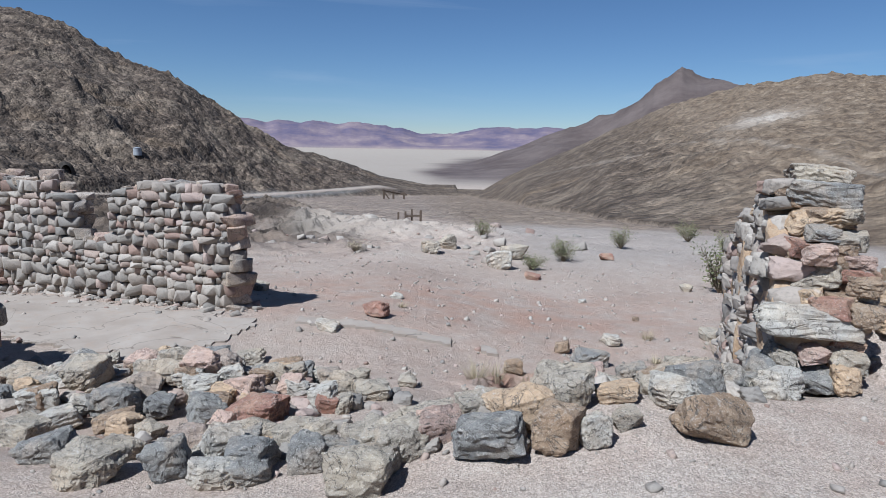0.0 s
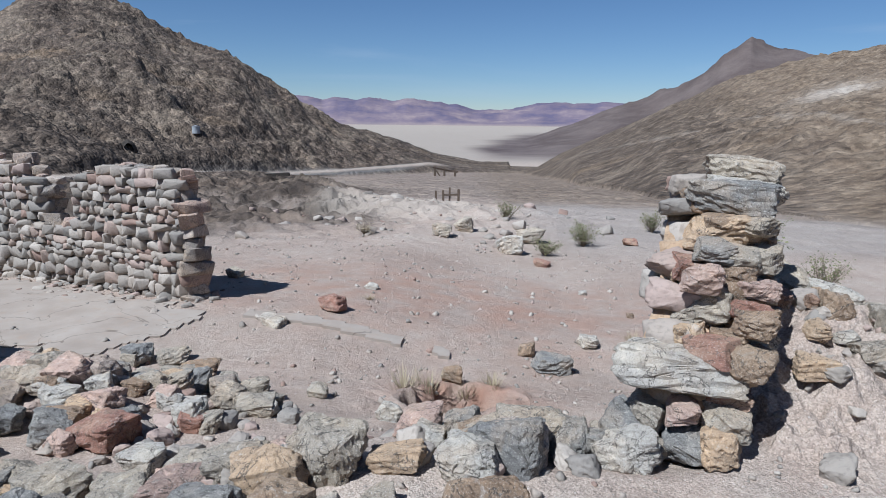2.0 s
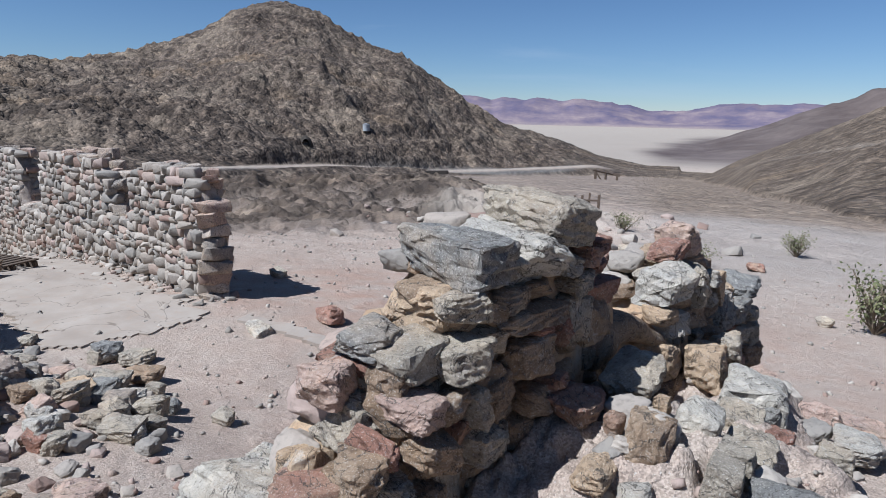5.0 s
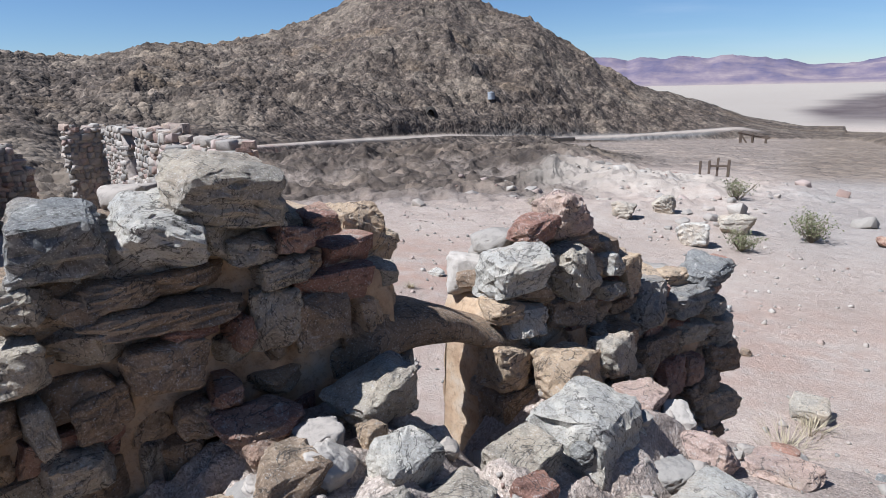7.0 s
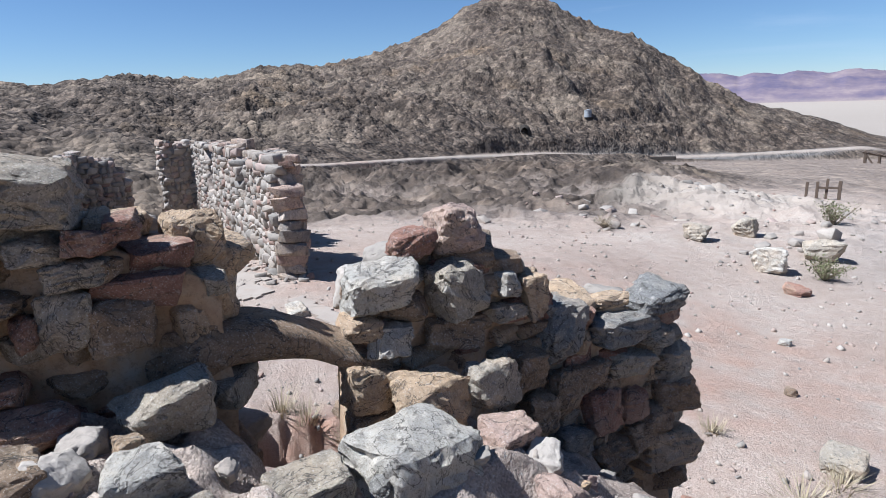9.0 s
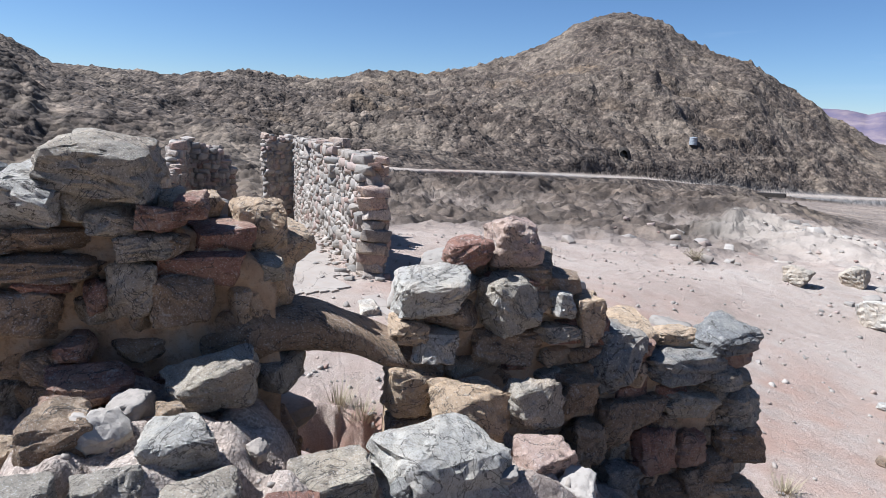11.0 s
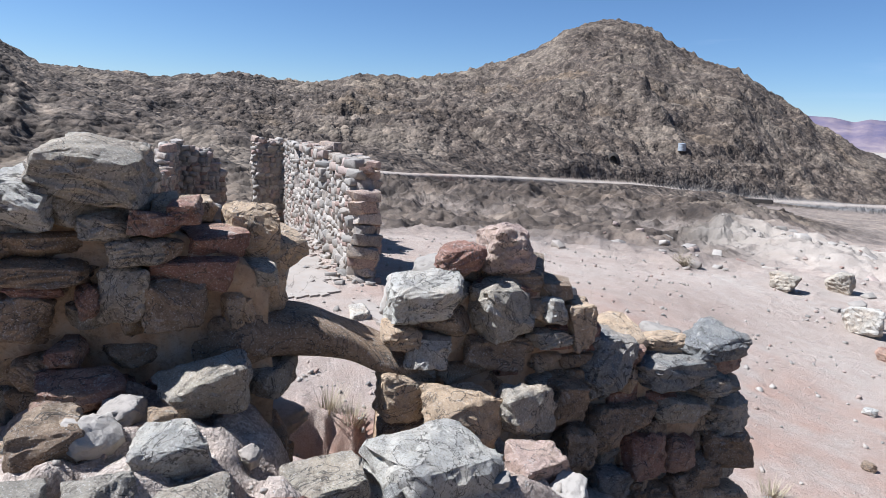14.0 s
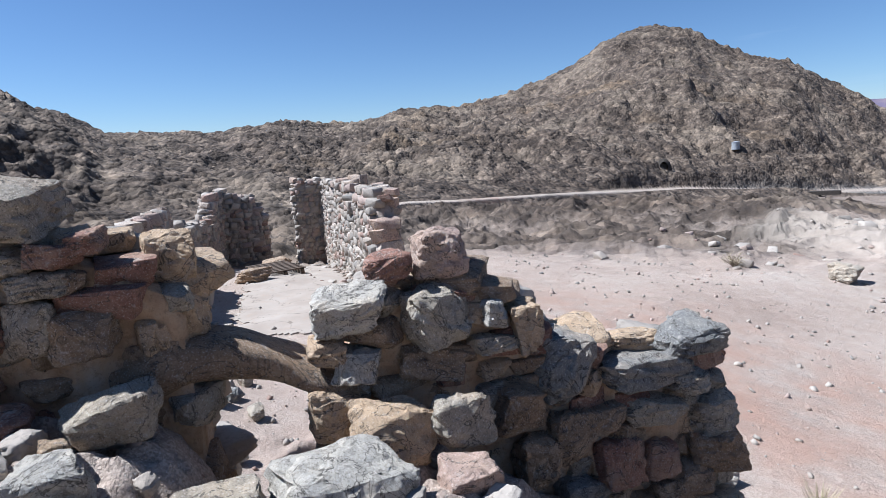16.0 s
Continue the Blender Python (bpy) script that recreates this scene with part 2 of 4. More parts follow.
# ---- numeric noise ----
def hash3(i, j, k):
    n = (i * 374761393 + j * 668265263 + k * 2147483647 + 1013904223) & 0xFFFFFFFF
    n = ((n ^ (n >> 13)) * 1274126177) & 0xFFFFFFFF
    n = ((n ^ (n >> 16)) * 2246822519) & 0xFFFFFFFF
    return ((n ^ (n >> 15)) & 0xFFFFFF) / float(0xFFFFFF)


def value_noise(x, y, seed=0):
    """Smooth noise in 0..1 over arrays x, y."""
    xi, yi = np.floor(x).astype(np.int64), np.floor(y).astype(np.int64)
    fx, fy = x - xi, y - yi
    fx, fy = fx * fx * fx * (fx * (fx * 6 - 15) + 10), fy * fy * fy * (fy * (fy * 6 - 15) + 10)
    a, b = hash3(xi, yi, seed), hash3(xi + 1, yi, seed)
    c, d = hash3(xi, yi + 1, seed), hash3(xi + 1, yi + 1, seed)
    return (a + (b - a) * fx) * (1 - fy) + (c + (d - c) * fx) * fy


def fbm(x, y, octaves=5, gain=0.5, seed=0, ridged=False):
    total, amp, norm = np.zeros_like(x), 1.0, 0.0
    for o in range(octaves):
        v = value_noise(x + 17.3 * o, y - 9.1 * o, seed + o)
        if ridged:
            v = 1 - np.abs(2 * v - 1)
        total += amp * v
        norm += amp
        amp *= gain
        x, y = (x * 0.8 - y * 0.6) * 2.03, (x * 0.6 + y * 0.8) * 2.03
    return total / norm


def step(a, b, v):
    t = np.clip((v - a) / (b - a), 0, 1)
    return t * t * (3 - 2 * t)


# ---- the lie of the land ----
HUB = (3.0, 3.0, 2.8)
LEFT = [(0.8, -4.0), (5.0, -3.3), (8.8, -1.9), (13.5, -0.7), (16.7, 1.0), (18.2, 2.2), (19.3, 2.7), (20.0, 3.1), (21.8, 4.1), (23.1, 5.1), (25.5, 5.9), (28.5, 7.2), (30.6, 8.6), (33.3, 9.1), (36.1, 8.7), (38.0, 7.8), (41.0, 6.1), (43.5, 5.1), (47.2, 4.3), (51.4, 3.3), (56.6, 3.1), (60.9, 2.5), (66.9, 2.9), (71.8, 2.1), (80.7, 2.5), (84.3, 4.6), (87.8, 6.1)]
RIGHT = [(-36.1, 5.6), (-34.0, 6.0), (-31.8, 5.9), (-29.8, 5.6), (-26.2, 5.2), (-23.6, 4.4), (-20.5, 3.5), (-16.8, 1.7), (-11.9, -0.7), (-6.7, -3.1), (-4.6, -4.4)]
CONE = [(-30.2, 4.0), (-26.0, 5.0), (-23.8, 5.6), (-21.7, 6.4), (-19.7, 5.4), (-18.8, 4.4), (-16.1, 2.5), (-12.2, 1.2), (-7.6, -0.5), (-5.5, -1.1)]
FAR = [(-12.2, 1.3), (-10.2, 1.4), (-4.5, 1.1), (-1.9, 0.7), (1.3, 0.7), (5.4, 1.3), (7.5, 1.7), (10.5, 1.6), (14.0, 1.7), (15.0, 1.3), (16.9, 1.6)]
# directions in which one looks up a slope, as degrees left of north
FOOT_AZ = [-180, -120, -60, -37, -25, -15, -8, -3, 1, 8, 15, 22, 35, 50, 65, 80, 100, 140, 180]
FOOT_R = [60, 55, 50, 48, 60, 75, 130, 330, 330, 285, 230, 175, 130, 95, 62, 44, 40, 50, 60]
RIDGE_R = [180, 170, 180, 210, 260, 290, 340, 420, 420, 400, 380, 360, 380, 330, 260, 210, 180, 180, 180]


def bench(x, y):
    """The ground by the ruins, in metres: a bench by the near wall that falls to the court, and the court's own slope."""
    side = (x - 2.6) * 0.925 - (y - 3.5) * 0.38
    shift = 2.3 * step(-0.35, 0.2, side) * step(2.8, 5.0, x + 0.25 * y)
    s = y - shift
    zl = np.interp(s, [0.5, 2, 3.4, 4.4, 5.5, 7], [1.35, 1.2, 0.85, 0.48, 0.3, 0.05])
    zr = np.interp(s, [3.2, 3.9, 4.6, 6.0, 7.5], [1.37, 1.15, 0.6, 0.08, -0.05])
    w = step(-0.8, 1.2, x)
    z = zl * (1 - w) + zr * w
    z = z - 0.1 * np.maximum(0, y - 9.3) - 0.06 * np.maximum(0, -7 - x) - 0.08 * np.clip(x + 1, 0, 4) * step(6, 8.5, y)
    u = (x - 2.6) * 0.38 + (y - 3.5) * 0.925
    bank = np.interp(u, [-0.1, 0.3, 0.7, 1.0, 1.55, 1.75, 1.95, 2.15, 2.5, 2.8, 3.2, 3.7], [1.3, 1.5, 1.68, 1.78, 1.72, 1.5, 1.5, 1.55, 1.46, 1.28, 1.0, 0.5])
    bank = bank - np.interp(u, [1.0, 1.8, 2.4], [0.4, 0.6, 1.0]) * np.maximum(0, side - np.interp(u, [1.5, 2.4], [0.7, 0.55])) - 0.3 * np.exp(-(((u - 1.8) / 0.17) ** 2)) * (1 - step(0.1, 0.4, side))
    bank = bank + 0.14 * (value_noise(x * 5, y * 5, 15) - 0.5) + 0.08 * (value_noise(x * 13, y * 13, 16) - 0.5) + 0.04 * (value_noise(x * 29, y * 29, 17) - 0.5)
    z = z + np.maximum(0, bank - z) * step(-0.22, -0.02, side) * (1 - step(1.3, 1.9, side)) * step(-0.7, -0.1, u) * (1 - step(3.3, 3.9, u))
    # the skirts of soil under the two bands of fallen stone
    heap = 0.3 * np.exp(-(((x + 2.3) / 1.5) ** 2) - (((y - 5.5) / 0.5) ** 2)) + 0.12 * np.exp(-(((x + 0.4) / 1.6) ** 2) - (((y - 3.2) / 0.4) ** 2))
    z = z + heap
    pit = np.exp(-(((x - 1.12 - 0.3 * (y - 6.6)) / 0.55) ** 2) - (((y - 6.6) / 0.5) ** 2)) + 0.22 * (value_noise(x * 4, y * 4, 5) - 0.5) + 0.12 * (value_noise(x * 11, y * 11, 6) - 0.5)
    return z - 0.5 * step(0.36, 0.5, pit) + 0.06 * np.exp(-(((pit - 0.28) / 0.12) ** 2))


def land(x, y):
    """Heights and cover of the whole landscape for arrays x, y."""
    dx, dy = x - HUB[0], y - HUB[1]
    r = np.hypot(dx, dy) + 1e-6
    az = np.degrees(np.arctan2(-dx, dy))
    rough = fbm(x / 3.1, y / 3.1, 6, 0.55, 3)
    near = bench(x, y)
    far = np.interp(r, [0, 14, 26, 50, 100, 250, 600, 5000], [0.3, -0.6, -1.75, -4.5, -8.5, -21, -45, -45])
    k = step(13, 22, r)
    base = near * (1 - k) + far * k
    behind = step(95, 150, np.abs(az + 10))
    base = base * (1 - behind) + np.where(behind > 0, (1.38 - 0.02 * r) * behind, 0)
    flat = 1 - step(12, 18, r)
    base = base + (rough - 0.5) * (0.10 + 0.5 * step(13, 24, r) * (1 - step(300, 600, r)))
    # rock bank below the road, and the spoil mound in front of the posts
    bank = step(9, 20, az) * (1 - step(74, 92, az)) * step(16.5, 24, r) * (1 - step(60, 110, r))
    crag = fbm(x / 4.5 + 3, y / 4.5, 6, 0.62, 21, True)
    base = base + bank * (-0.2 + 1.6 * step(24, 42, r) + (1.2 + 1.4 * step(26, 45, r)) * (crag - 0.55) + 0.8 * (fbm(x / 1.6, y / 1.6, 4, 0.6, 27, True) - 0.5))
    spoil = np.exp(-(((x + 2.5) / 6.5) ** 2) - (((y - 33) / 9) ** 2))
    base = base + spoil * (0.55 + 1.1 * (fbm(x / 2.2, y / 2.2, 5, 0.6, 8, True) - 0.55))
    # hills
    foot, ridge = np.interp(az, FOOT_AZ, FOOT_R), np.interp(az, FOOT_AZ, RIDGE_R)
    el = np.where(az > -2.0, np.interp(az, *zip(*LEFT)), np.interp(az, *zip(*RIGHT)))
    top = HUB[2] + ridge * np.tan(np.radians(el))
    s = (r - foot) / (ridge - foot)
    low = np.interp(foot, [0, 14, 26, 50, 100, 250, 600], [0.3, -0.6, -1.75, -4.0, -7.5, -20, -45])
    up = np.clip(s, 0, 1)
    hill = low + (top - low) * (0.72 * up + 0.28 * up * up)
    hill = hill - np.maximum(0, r - ridge) * 0.45
    body = step(0.0, 0.18, s) * (1 - step(1.5, 2.2, s))
    left = step(-2, 3, az)
    ribs = fbm(x / 55, y / 55, 5, 0.5, 31, True) - 0.55
    rocks = fbm(x / 9, y / 9, 4, 0.62, 37, True) - 0.55
    small = fbm(x / 3.6, y / 3.6, 2, 0.6, 43, True) - 0.5
    edge = 1 - 0.75 * step(0.82, 1.0, s) * (1 - step(1.0, 1.25, s))
    tall = np.clip((top - low) / 25, 0.12, 1.0)
    hill = hill + body * tall * ((ribs * 13 * edge * (0.35 + 0.65 * left)) + rocks * (2.8 + 2.6 * left) + small * (0.25 + 1.15 * left))
    hill = np.where(s > -0.02, hill - 0.8 * tall * step(0.8, 1.0, s), -1e3)
    z = np.maximum(base, hill)
    on_hill = step(-0.4, 0.6, hill - base)
    # road cut along the foot of the hill
    road_r = np.interp(az, [4, 8, 14, 22, 30, 42, 50, 60], [330, 292, 240, 190, 160, 112, 90, 74])
    road_z = HUB[2] + road_r * np.tan(np.radians(np.interp(az, [4, 8, 14, 22, 30, 42, 50, 60], [-4.1, -4.5, -4.95, -5.3, -4.8, -5.0, -5.2, -5.0])))
    off = r - road_r
    half = road_r * 0.009
    onroad = (1 - step(half, half * 1.5, np.abs(off))) * step(3, 6, az) * (1 - step(54, 62, az))
    shelf = (1 - step(half * 1.3, half * 5, np.abs(off))) * step(3, 6, az) * (1 - step(54, 62, az))
    z = z * (1 - shelf) + (road_z + np.where(off < 0, off * 0.16, off * 0.1)) * shelf
    # the dark cone and its spur, then the far range beyond the dry lake
    cone_top = HUB[2] + 1500 * np.tan(np.radians(np.interp(az, *zip(*CONE))))
    cs = np.clip((r - 700) / 800, 0, 1)
    cone = -46 + (cone_top + 46) * (1 - step(-6.5, -3.0, az)) * (0.5 * cs + 0.5 * cs * cs) - np.maximum(0, r - 1500) * 0.4
    cone = cone + step(0.05, 0.4, cs) * (fbm(x / 160, y / 160, 6, 0.55, 51, True) - 0.6) * 42 * np.clip((cone_top + 46) / 120, 0, 1)
    cone = np.where((az < -3) & (az > -50) & (r > 700), cone, -1e3)
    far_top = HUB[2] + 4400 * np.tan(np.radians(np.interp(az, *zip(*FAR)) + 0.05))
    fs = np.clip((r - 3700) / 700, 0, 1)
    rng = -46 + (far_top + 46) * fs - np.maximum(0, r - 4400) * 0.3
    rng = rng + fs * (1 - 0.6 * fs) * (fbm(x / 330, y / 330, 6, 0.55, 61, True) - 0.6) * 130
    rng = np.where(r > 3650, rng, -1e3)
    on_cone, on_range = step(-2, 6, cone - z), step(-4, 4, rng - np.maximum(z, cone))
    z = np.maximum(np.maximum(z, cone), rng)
    right = 1 - left
    lake = step(560, 760, r) * (1 - on_hill) * (1 - on_cone) * (1 - on_range)
    cover = {}
    bankrock = bank * (0.6 + 0.35 * step(0.4, 0.62, crag))
    cover["rocky"] = np.clip(on_hill * np.maximum(left, 0.8 * step(-27, -17, az + 9 * (0.5 - s))) + on_cone * 0.85 + bankrock + step(36, 70, r) * (1 - step(330, 560, r)) * 0.6, 0, 1) * (1 - onroad)
    cover["tawny"] = np.clip(on_hill * right * (1 - 0.75 * step(-27, -17, az + 9 * (0.5 - s))) + 0.5 * step(30, 60, r) * (1 - step(300, 500, r)) * right * (1 - on_hill), 0, 1)
    scar = np.exp(-(((az + 27.7) / 2.6) ** 2) - (((r - 150) / 16) ** 2)) * on_hill
    trail = np.exp(-(((s - 0.22 - 0.012 * (az + 30)) / 0.012) ** 2)) * right * on_hill * 0.22
    lane = np.exp(-(((off + 1.2 * half) / (half * 3)) ** 2)) * step(6, 9, az) * (1 - step(24, 30, az))
    cement = np.exp(-(((x + 3.6) / 2.6) ** 4) - (((y - 8.3) / 0.9) ** 4))
    cover["pale"] = np.clip(0.5 * onroad + lake * (1 - step(3300, 3700, r)) + scar + trail + 0.75 * spoil * step(0.35, 0.7, spoil) + 0.3 * cement, 0, 1)
    cover["rust"] = np.clip(1.3 * np.exp(-(((x - 1.2) / 0.7) ** 2) - (((y - 6.8) / 0.55) ** 2)) + 0.7 * np.exp(-(((x - 0.8) / 5.5) ** 2) - (((y - 11.5) / 3.2) ** 2)) + 1.2 * np.exp(-(((az - 46) / 7) ** 2) - (((r - 96) / 8) ** 2)), 0, 1) * (1 - step(560, 700, r))
    cover["grey"] = np.clip(0.4 * step(1.5, 5, x) * step(16, 22, y) * (1 - step(44, 58, r)) * (1 - on_hill) + 0.95 * lane * (1 - onroad) * step(-4 * half, -half, off) , 0, 1)
    tongue = az + 5 * (fbm(x / 260, y / 260, 4, 0.5, 71) - 0.5) + (r - 900) * 0.0035
    cover["fan"] = step(620, 900, r) * (1 - step(-2.5, 1.5, tongue)) * (1 - step(1300, 2400, r)) * (1 - on_cone) * 0.85 + on_cone * 0.9 + 0.25 * lake * (1 - step(900, 2600, r) * 0.4)
    cover["fan"] = np.clip(cover["fan"], 0, 1)
    # where the far range takes its haze-tinted colour
    cover["haze_mauve"] = on_range
    cover["near"] = flat
    return z, cover


GX, GY = np.arange(-24, 24, 0.12), np.arange(-8, 60, 0.12)
GRID = land(*(g.ravel() for g in np.meshgrid(GX, GY)))[0].reshape(len(GY), len(GX))


def ground_z(x, y):
    """The height of the ground near the ruins."""
    if not (GX[0] < x < GX[-2] and GY[0] < y < GY[-2]):
        return float(land(np.array([float(x)]), np.array([float(y)]))[0][0])
    i, j = (x - GX[0]) / 0.12, (y - GY[0]) / 0.12
    a, c = int(i), int(j)
    f, g = i - a, j - c
    return float((GRID[c, a] * (1 - f) + GRID[c, a + 1] * f) * (1 - g) + (GRID[c + 1, a] * (1 - f) + GRID[c + 1, a + 1] * f) * g)


def build_ground():
    fine = np.arange(-39.0, 93.0, 0.18)
    coarse = np.arange(93.0, 321.0, 1.2)
    az = np.radians(np.concatenate([fine, coarse]))
    rr = np.concatenate([np.geomspace(0.35, 12, 170), np.geomspace(12, 70, 290)[1:], np.geomspace(70, 470, 300)[1:], np.geomspace(470, 4900, 110)[1:]])
    a, r = np.meshgrid(az, rr)
    x, y = HUB[0] - np.sin(a) * r, HUB[1] + np.cos(a) * r
    z, cover = land(x.ravel(), y.ravel())
    n, m = a.shape
    co = np.stack([x.ravel(), y.ravel(), z], 1)
    idx = np.arange(n * m).reshape(n, m)
    nxt = np.roll(idx, -1, 1)
    quads = np.stack([idx[:-1], idx[1:], nxt[1:], nxt[:-1]], 2).reshape(-1, 4)
    hub = len(co)
    co = np.vstack([co, [HUB[0], HUB[1], ground_z(HUB[0], HUB[1])]])
    me = bpy.data.meshes.new("ground")
    tri = np.stack([np.full(m, hub), idx[0], nxt[0]], 1)
    loops = np.concatenate([quads.ravel(), tri.ravel()])
    me.vertices.add(len(co))
    me.vertices.foreach_set("co", co.ravel())
    me.loops.add(len(loops))
    me.loops.foreach_set("vertex_index", loops)
    me.polygons.add(len(quads) + len(tri))
    me.polygons.foreach_set("loop_start", np.concatenate([np.arange(len(quads)) * 4, len(quads) * 4 + np.arange(len(tri)) * 3]))
    me.update(calc_edges=True)
    for key, v in cover.items():
        at = me.attributes.new(key, "FLOAT", "POINT")
        at.data.foreach_set("value", np.append(v, v[0]).astype(np.float32))
    me.polygons.foreach_set("use_smooth", np.ones(len(me.polygons), bool))
    me.materials.append(GROUND)
    return tagged(new("ground", me), "pinkish tan desert soil running up to rocky hills", "ground", kind="structure")


build_ground()


# ---- stones ----
def rock_mesh(name, seed, level=3, box=1.0, cuts=9, bumps=0.10, mat=ROCK_MIX):
    """One broken stone in a unit box: the hull of a jittered block and a few knobs, its faces split and roughened. box: how squared it is; cuts: how many knobs."""
    rng = random.Random(seed)
    bm = bmesh.new()
    for sx in (-1, 1):
        for sy in (-1, 1):
            for sz in (-1, 1):
                bm.verts.new([sgn * rng.uniform(0.3 + 0.5 * box, 1.0) for sgn in (sx, sy, sz)])
    for _ in range(cuts):
        d = Vector((rng.gauss(0, 1), rng.gauss(0, 1), rng.gauss(0, 1)))
        big = max(abs(c) for c in d)
        bm.verts.new(d.lerp(d.normalized() * big * 1.15, 0.55 - 0.4 * box) / big * rng.uniform(0.85, 1.08))
    hull = bmesh.ops.convex_hull(bm, input=bm.verts)
    bmesh.ops.delete(bm, geom=[g for g in set(hull["geom_interior"] + hull["geom_unused"]) if isinstance(g, bmesh.types.BMVert)], context="VERTS")
    bmesh.ops.triangulate(bm, faces=bm.faces)
    if level > 1:
        bmesh.ops.bevel(bm, geom=list(bm.edges), offset=0.05, segments=1, affect="EDGES", clamp_overlap=True)
        bmesh.ops.triangulate(bm, faces=bm.faces)
    if level > 2:
        for _ in range(level - 1):
            long_edges = [e for e in bm.edges if e.calc_length() > 0.16]
            if long_edges:
                bmesh.ops.subdivide_edges(bm, edges=long_edges, cuts=1)
                bmesh.ops.triangulate(bm, faces=bm.faces)
        bm.normal_update()
        o = Vector((rng.uniform(-50, 50), rng.uniform(-50, 50), rng.uniform(-50, 50)))
        strata = Vector((rng.gauss(0, 0.4), rng.gauss(0, 0.4), 1)).normalized()
        shift = []
        for v in bm.verts:
            q = v.co
            h = noise.noise(q * 2.3 + o) * bumps * 0.6 + noise.fractal(q * 5.0 + o, 0.7, 2.2, 4) * bumps * 0.35
            h -= max(0, 0.1 - abs(noise.noise(q * 2.1 - o))) * bumps * 3.5
            h += (math.floor(5 * (q.dot(strata) + 0.3 * noise.noise(q + o))) % 2) * bumps * 0.3
            shift.append(v.normal * h)
        for v, d in zip(bm.verts, shift):
            v.co += d
    p = np.array([v.co[:] for v in bm.verts])
    lo, hi = p.min(0), p.max(0)
    for v, q in zip(bm.verts, (p - (lo + hi) / 2) / (hi - lo)):
        v.co = q
    bmesh.ops.recalc_face_normals(bm, faces=bm.faces)
    me = bpy.data.meshes.new(name)
    bm.to_mesh(me)
    bm.free()
    me.polygons.foreach_set("use_smooth", np.ones(len(me.polygons), bool))
    me.set_sharp_from_angle(angle=radians(20))
    me.materials.append(mat)
    return me


BLOCKS = [rock_mesh("block", 100 + i, 2, 0.45, 6, 0.08) for i in range(24)]
WARM_BLOCKS = [rock_mesh("block", 150 + i, 3, 0.3, 7, 0.12, (ROCK_DARK, ROCK_TAN, ROCK_DARK, ROCK_RED, ROCK_GREY)[i % 5]) for i in range(15)]
BOULDERS = {key: [rock_mesh("boulder", 300 + 11 * i + ord(key), 4, 0.25, 9, 0.13, mat) for i in range(8)] for key, mat in KINDS.items()}
TINY = [rock_mesh("pebble", 700 + i, 1, 0.4, 3, 0.1) for i in range(8)]


def joined(name, items, parent, mat, label="", kind="stuff"):
    """Many small stones as one mesh. items: (mesh, matrix)."""
    cos, faces, base = [], [], 0
    cache = {}
    for me, m in items:
        if me.name not in cache:
            v = np.empty(len(me.vertices) * 3)
            me.vertices.foreach_get("co", v)
            f = np.empty(len(me.loops), np.int64)
            me.loops.foreach_get("vertex_index", f)
            cache[me.name] = (v.reshape(-1, 3), f)
        v, f = cache[me.name]
        mm = np.array(m)
        cos.append(v @ mm[:3, :3].T + mm[:3, 3])
        faces.append(f + base)
        base += len(v)
    co, f = np.concatenate(cos), np.concatenate(faces)
    me = bpy.data.meshes.new(name)
    me.vertices.add(len(co))
    me.vertices.foreach_set("co", co.ravel())
    me.loops.add(len(f))
    me.loops.foreach_set("vertex_index", f)
    me.polygons.add(len(f) // 3)
    me.polygons.foreach_set("loop_start", np.arange(len(f) // 3) * 3)
    me.update(calc_edges=True)
    me.materials.append(mat)
    ob = new(name, me)
    ob.parent = parent
    return tagged(ob, label, kind=kind)


def spun(rng, amount=1.0):
    return Euler((rng.uniform(-1, 1) * amount, rng.uniform(-1, 1) * amount, rng.uniform(-math.pi, math.pi) * min(1, amount * 2))).to_matrix().to_4x4()


# ---- masonry ----
def core(name, place, length, inner, outer, top, foot, label, kind="structure", mat=MORTAR):
    """The mortar heart of a wall as a lumpy closed strip. place(u, v) gives x, y."""
    nu, nz = max(8, int(length / 0.07)), 22
    bm = bmesh.new()
    grid = []
    for i in range(nu + 1):
        u = length * i / nu
        t, f = top(u), foot(u)
        ring = []
        for k in range(2 * nz + 2):
            v = outer if k <= nz else inner
            s = k / nz if k <= nz else (2 * nz + 1 - k) / nz
            z = f + (t - f) * s
            x, y = place(u, v)
            w = noise.noise_vector(Vector((x, y, z)) * 3.3) * 0.045 + noise.noise_vector(Vector((x, y, z)) * 9.0) * 0.022
            ring.append(bm.verts.new((x + w.x, y + w.y, z + w.z * 1.2)))
        grid.append(ring)
    for a, b in zip(grid, grid[1:]):
        for k in range(len(a)):
            j = (k + 1) % len(a)
            bm.faces.new((a[k], b[k], b[j], a[j]))
    bm.faces.new(list(reversed(grid[0])))
    bm.faces.new(grid[-1])
    bmesh.ops.recalc_face_normals(bm, faces=bm.faces)
    me = bpy.data.meshes.new(name)
    bm.to_mesh(me)
    bm.free()
    me.polygons.foreach_set("use_smooth", np.ones(len(me.polygons), bool))
    me.materials.append(mat)
    return tagged(new(name, me), label, "wall", kind=kind)


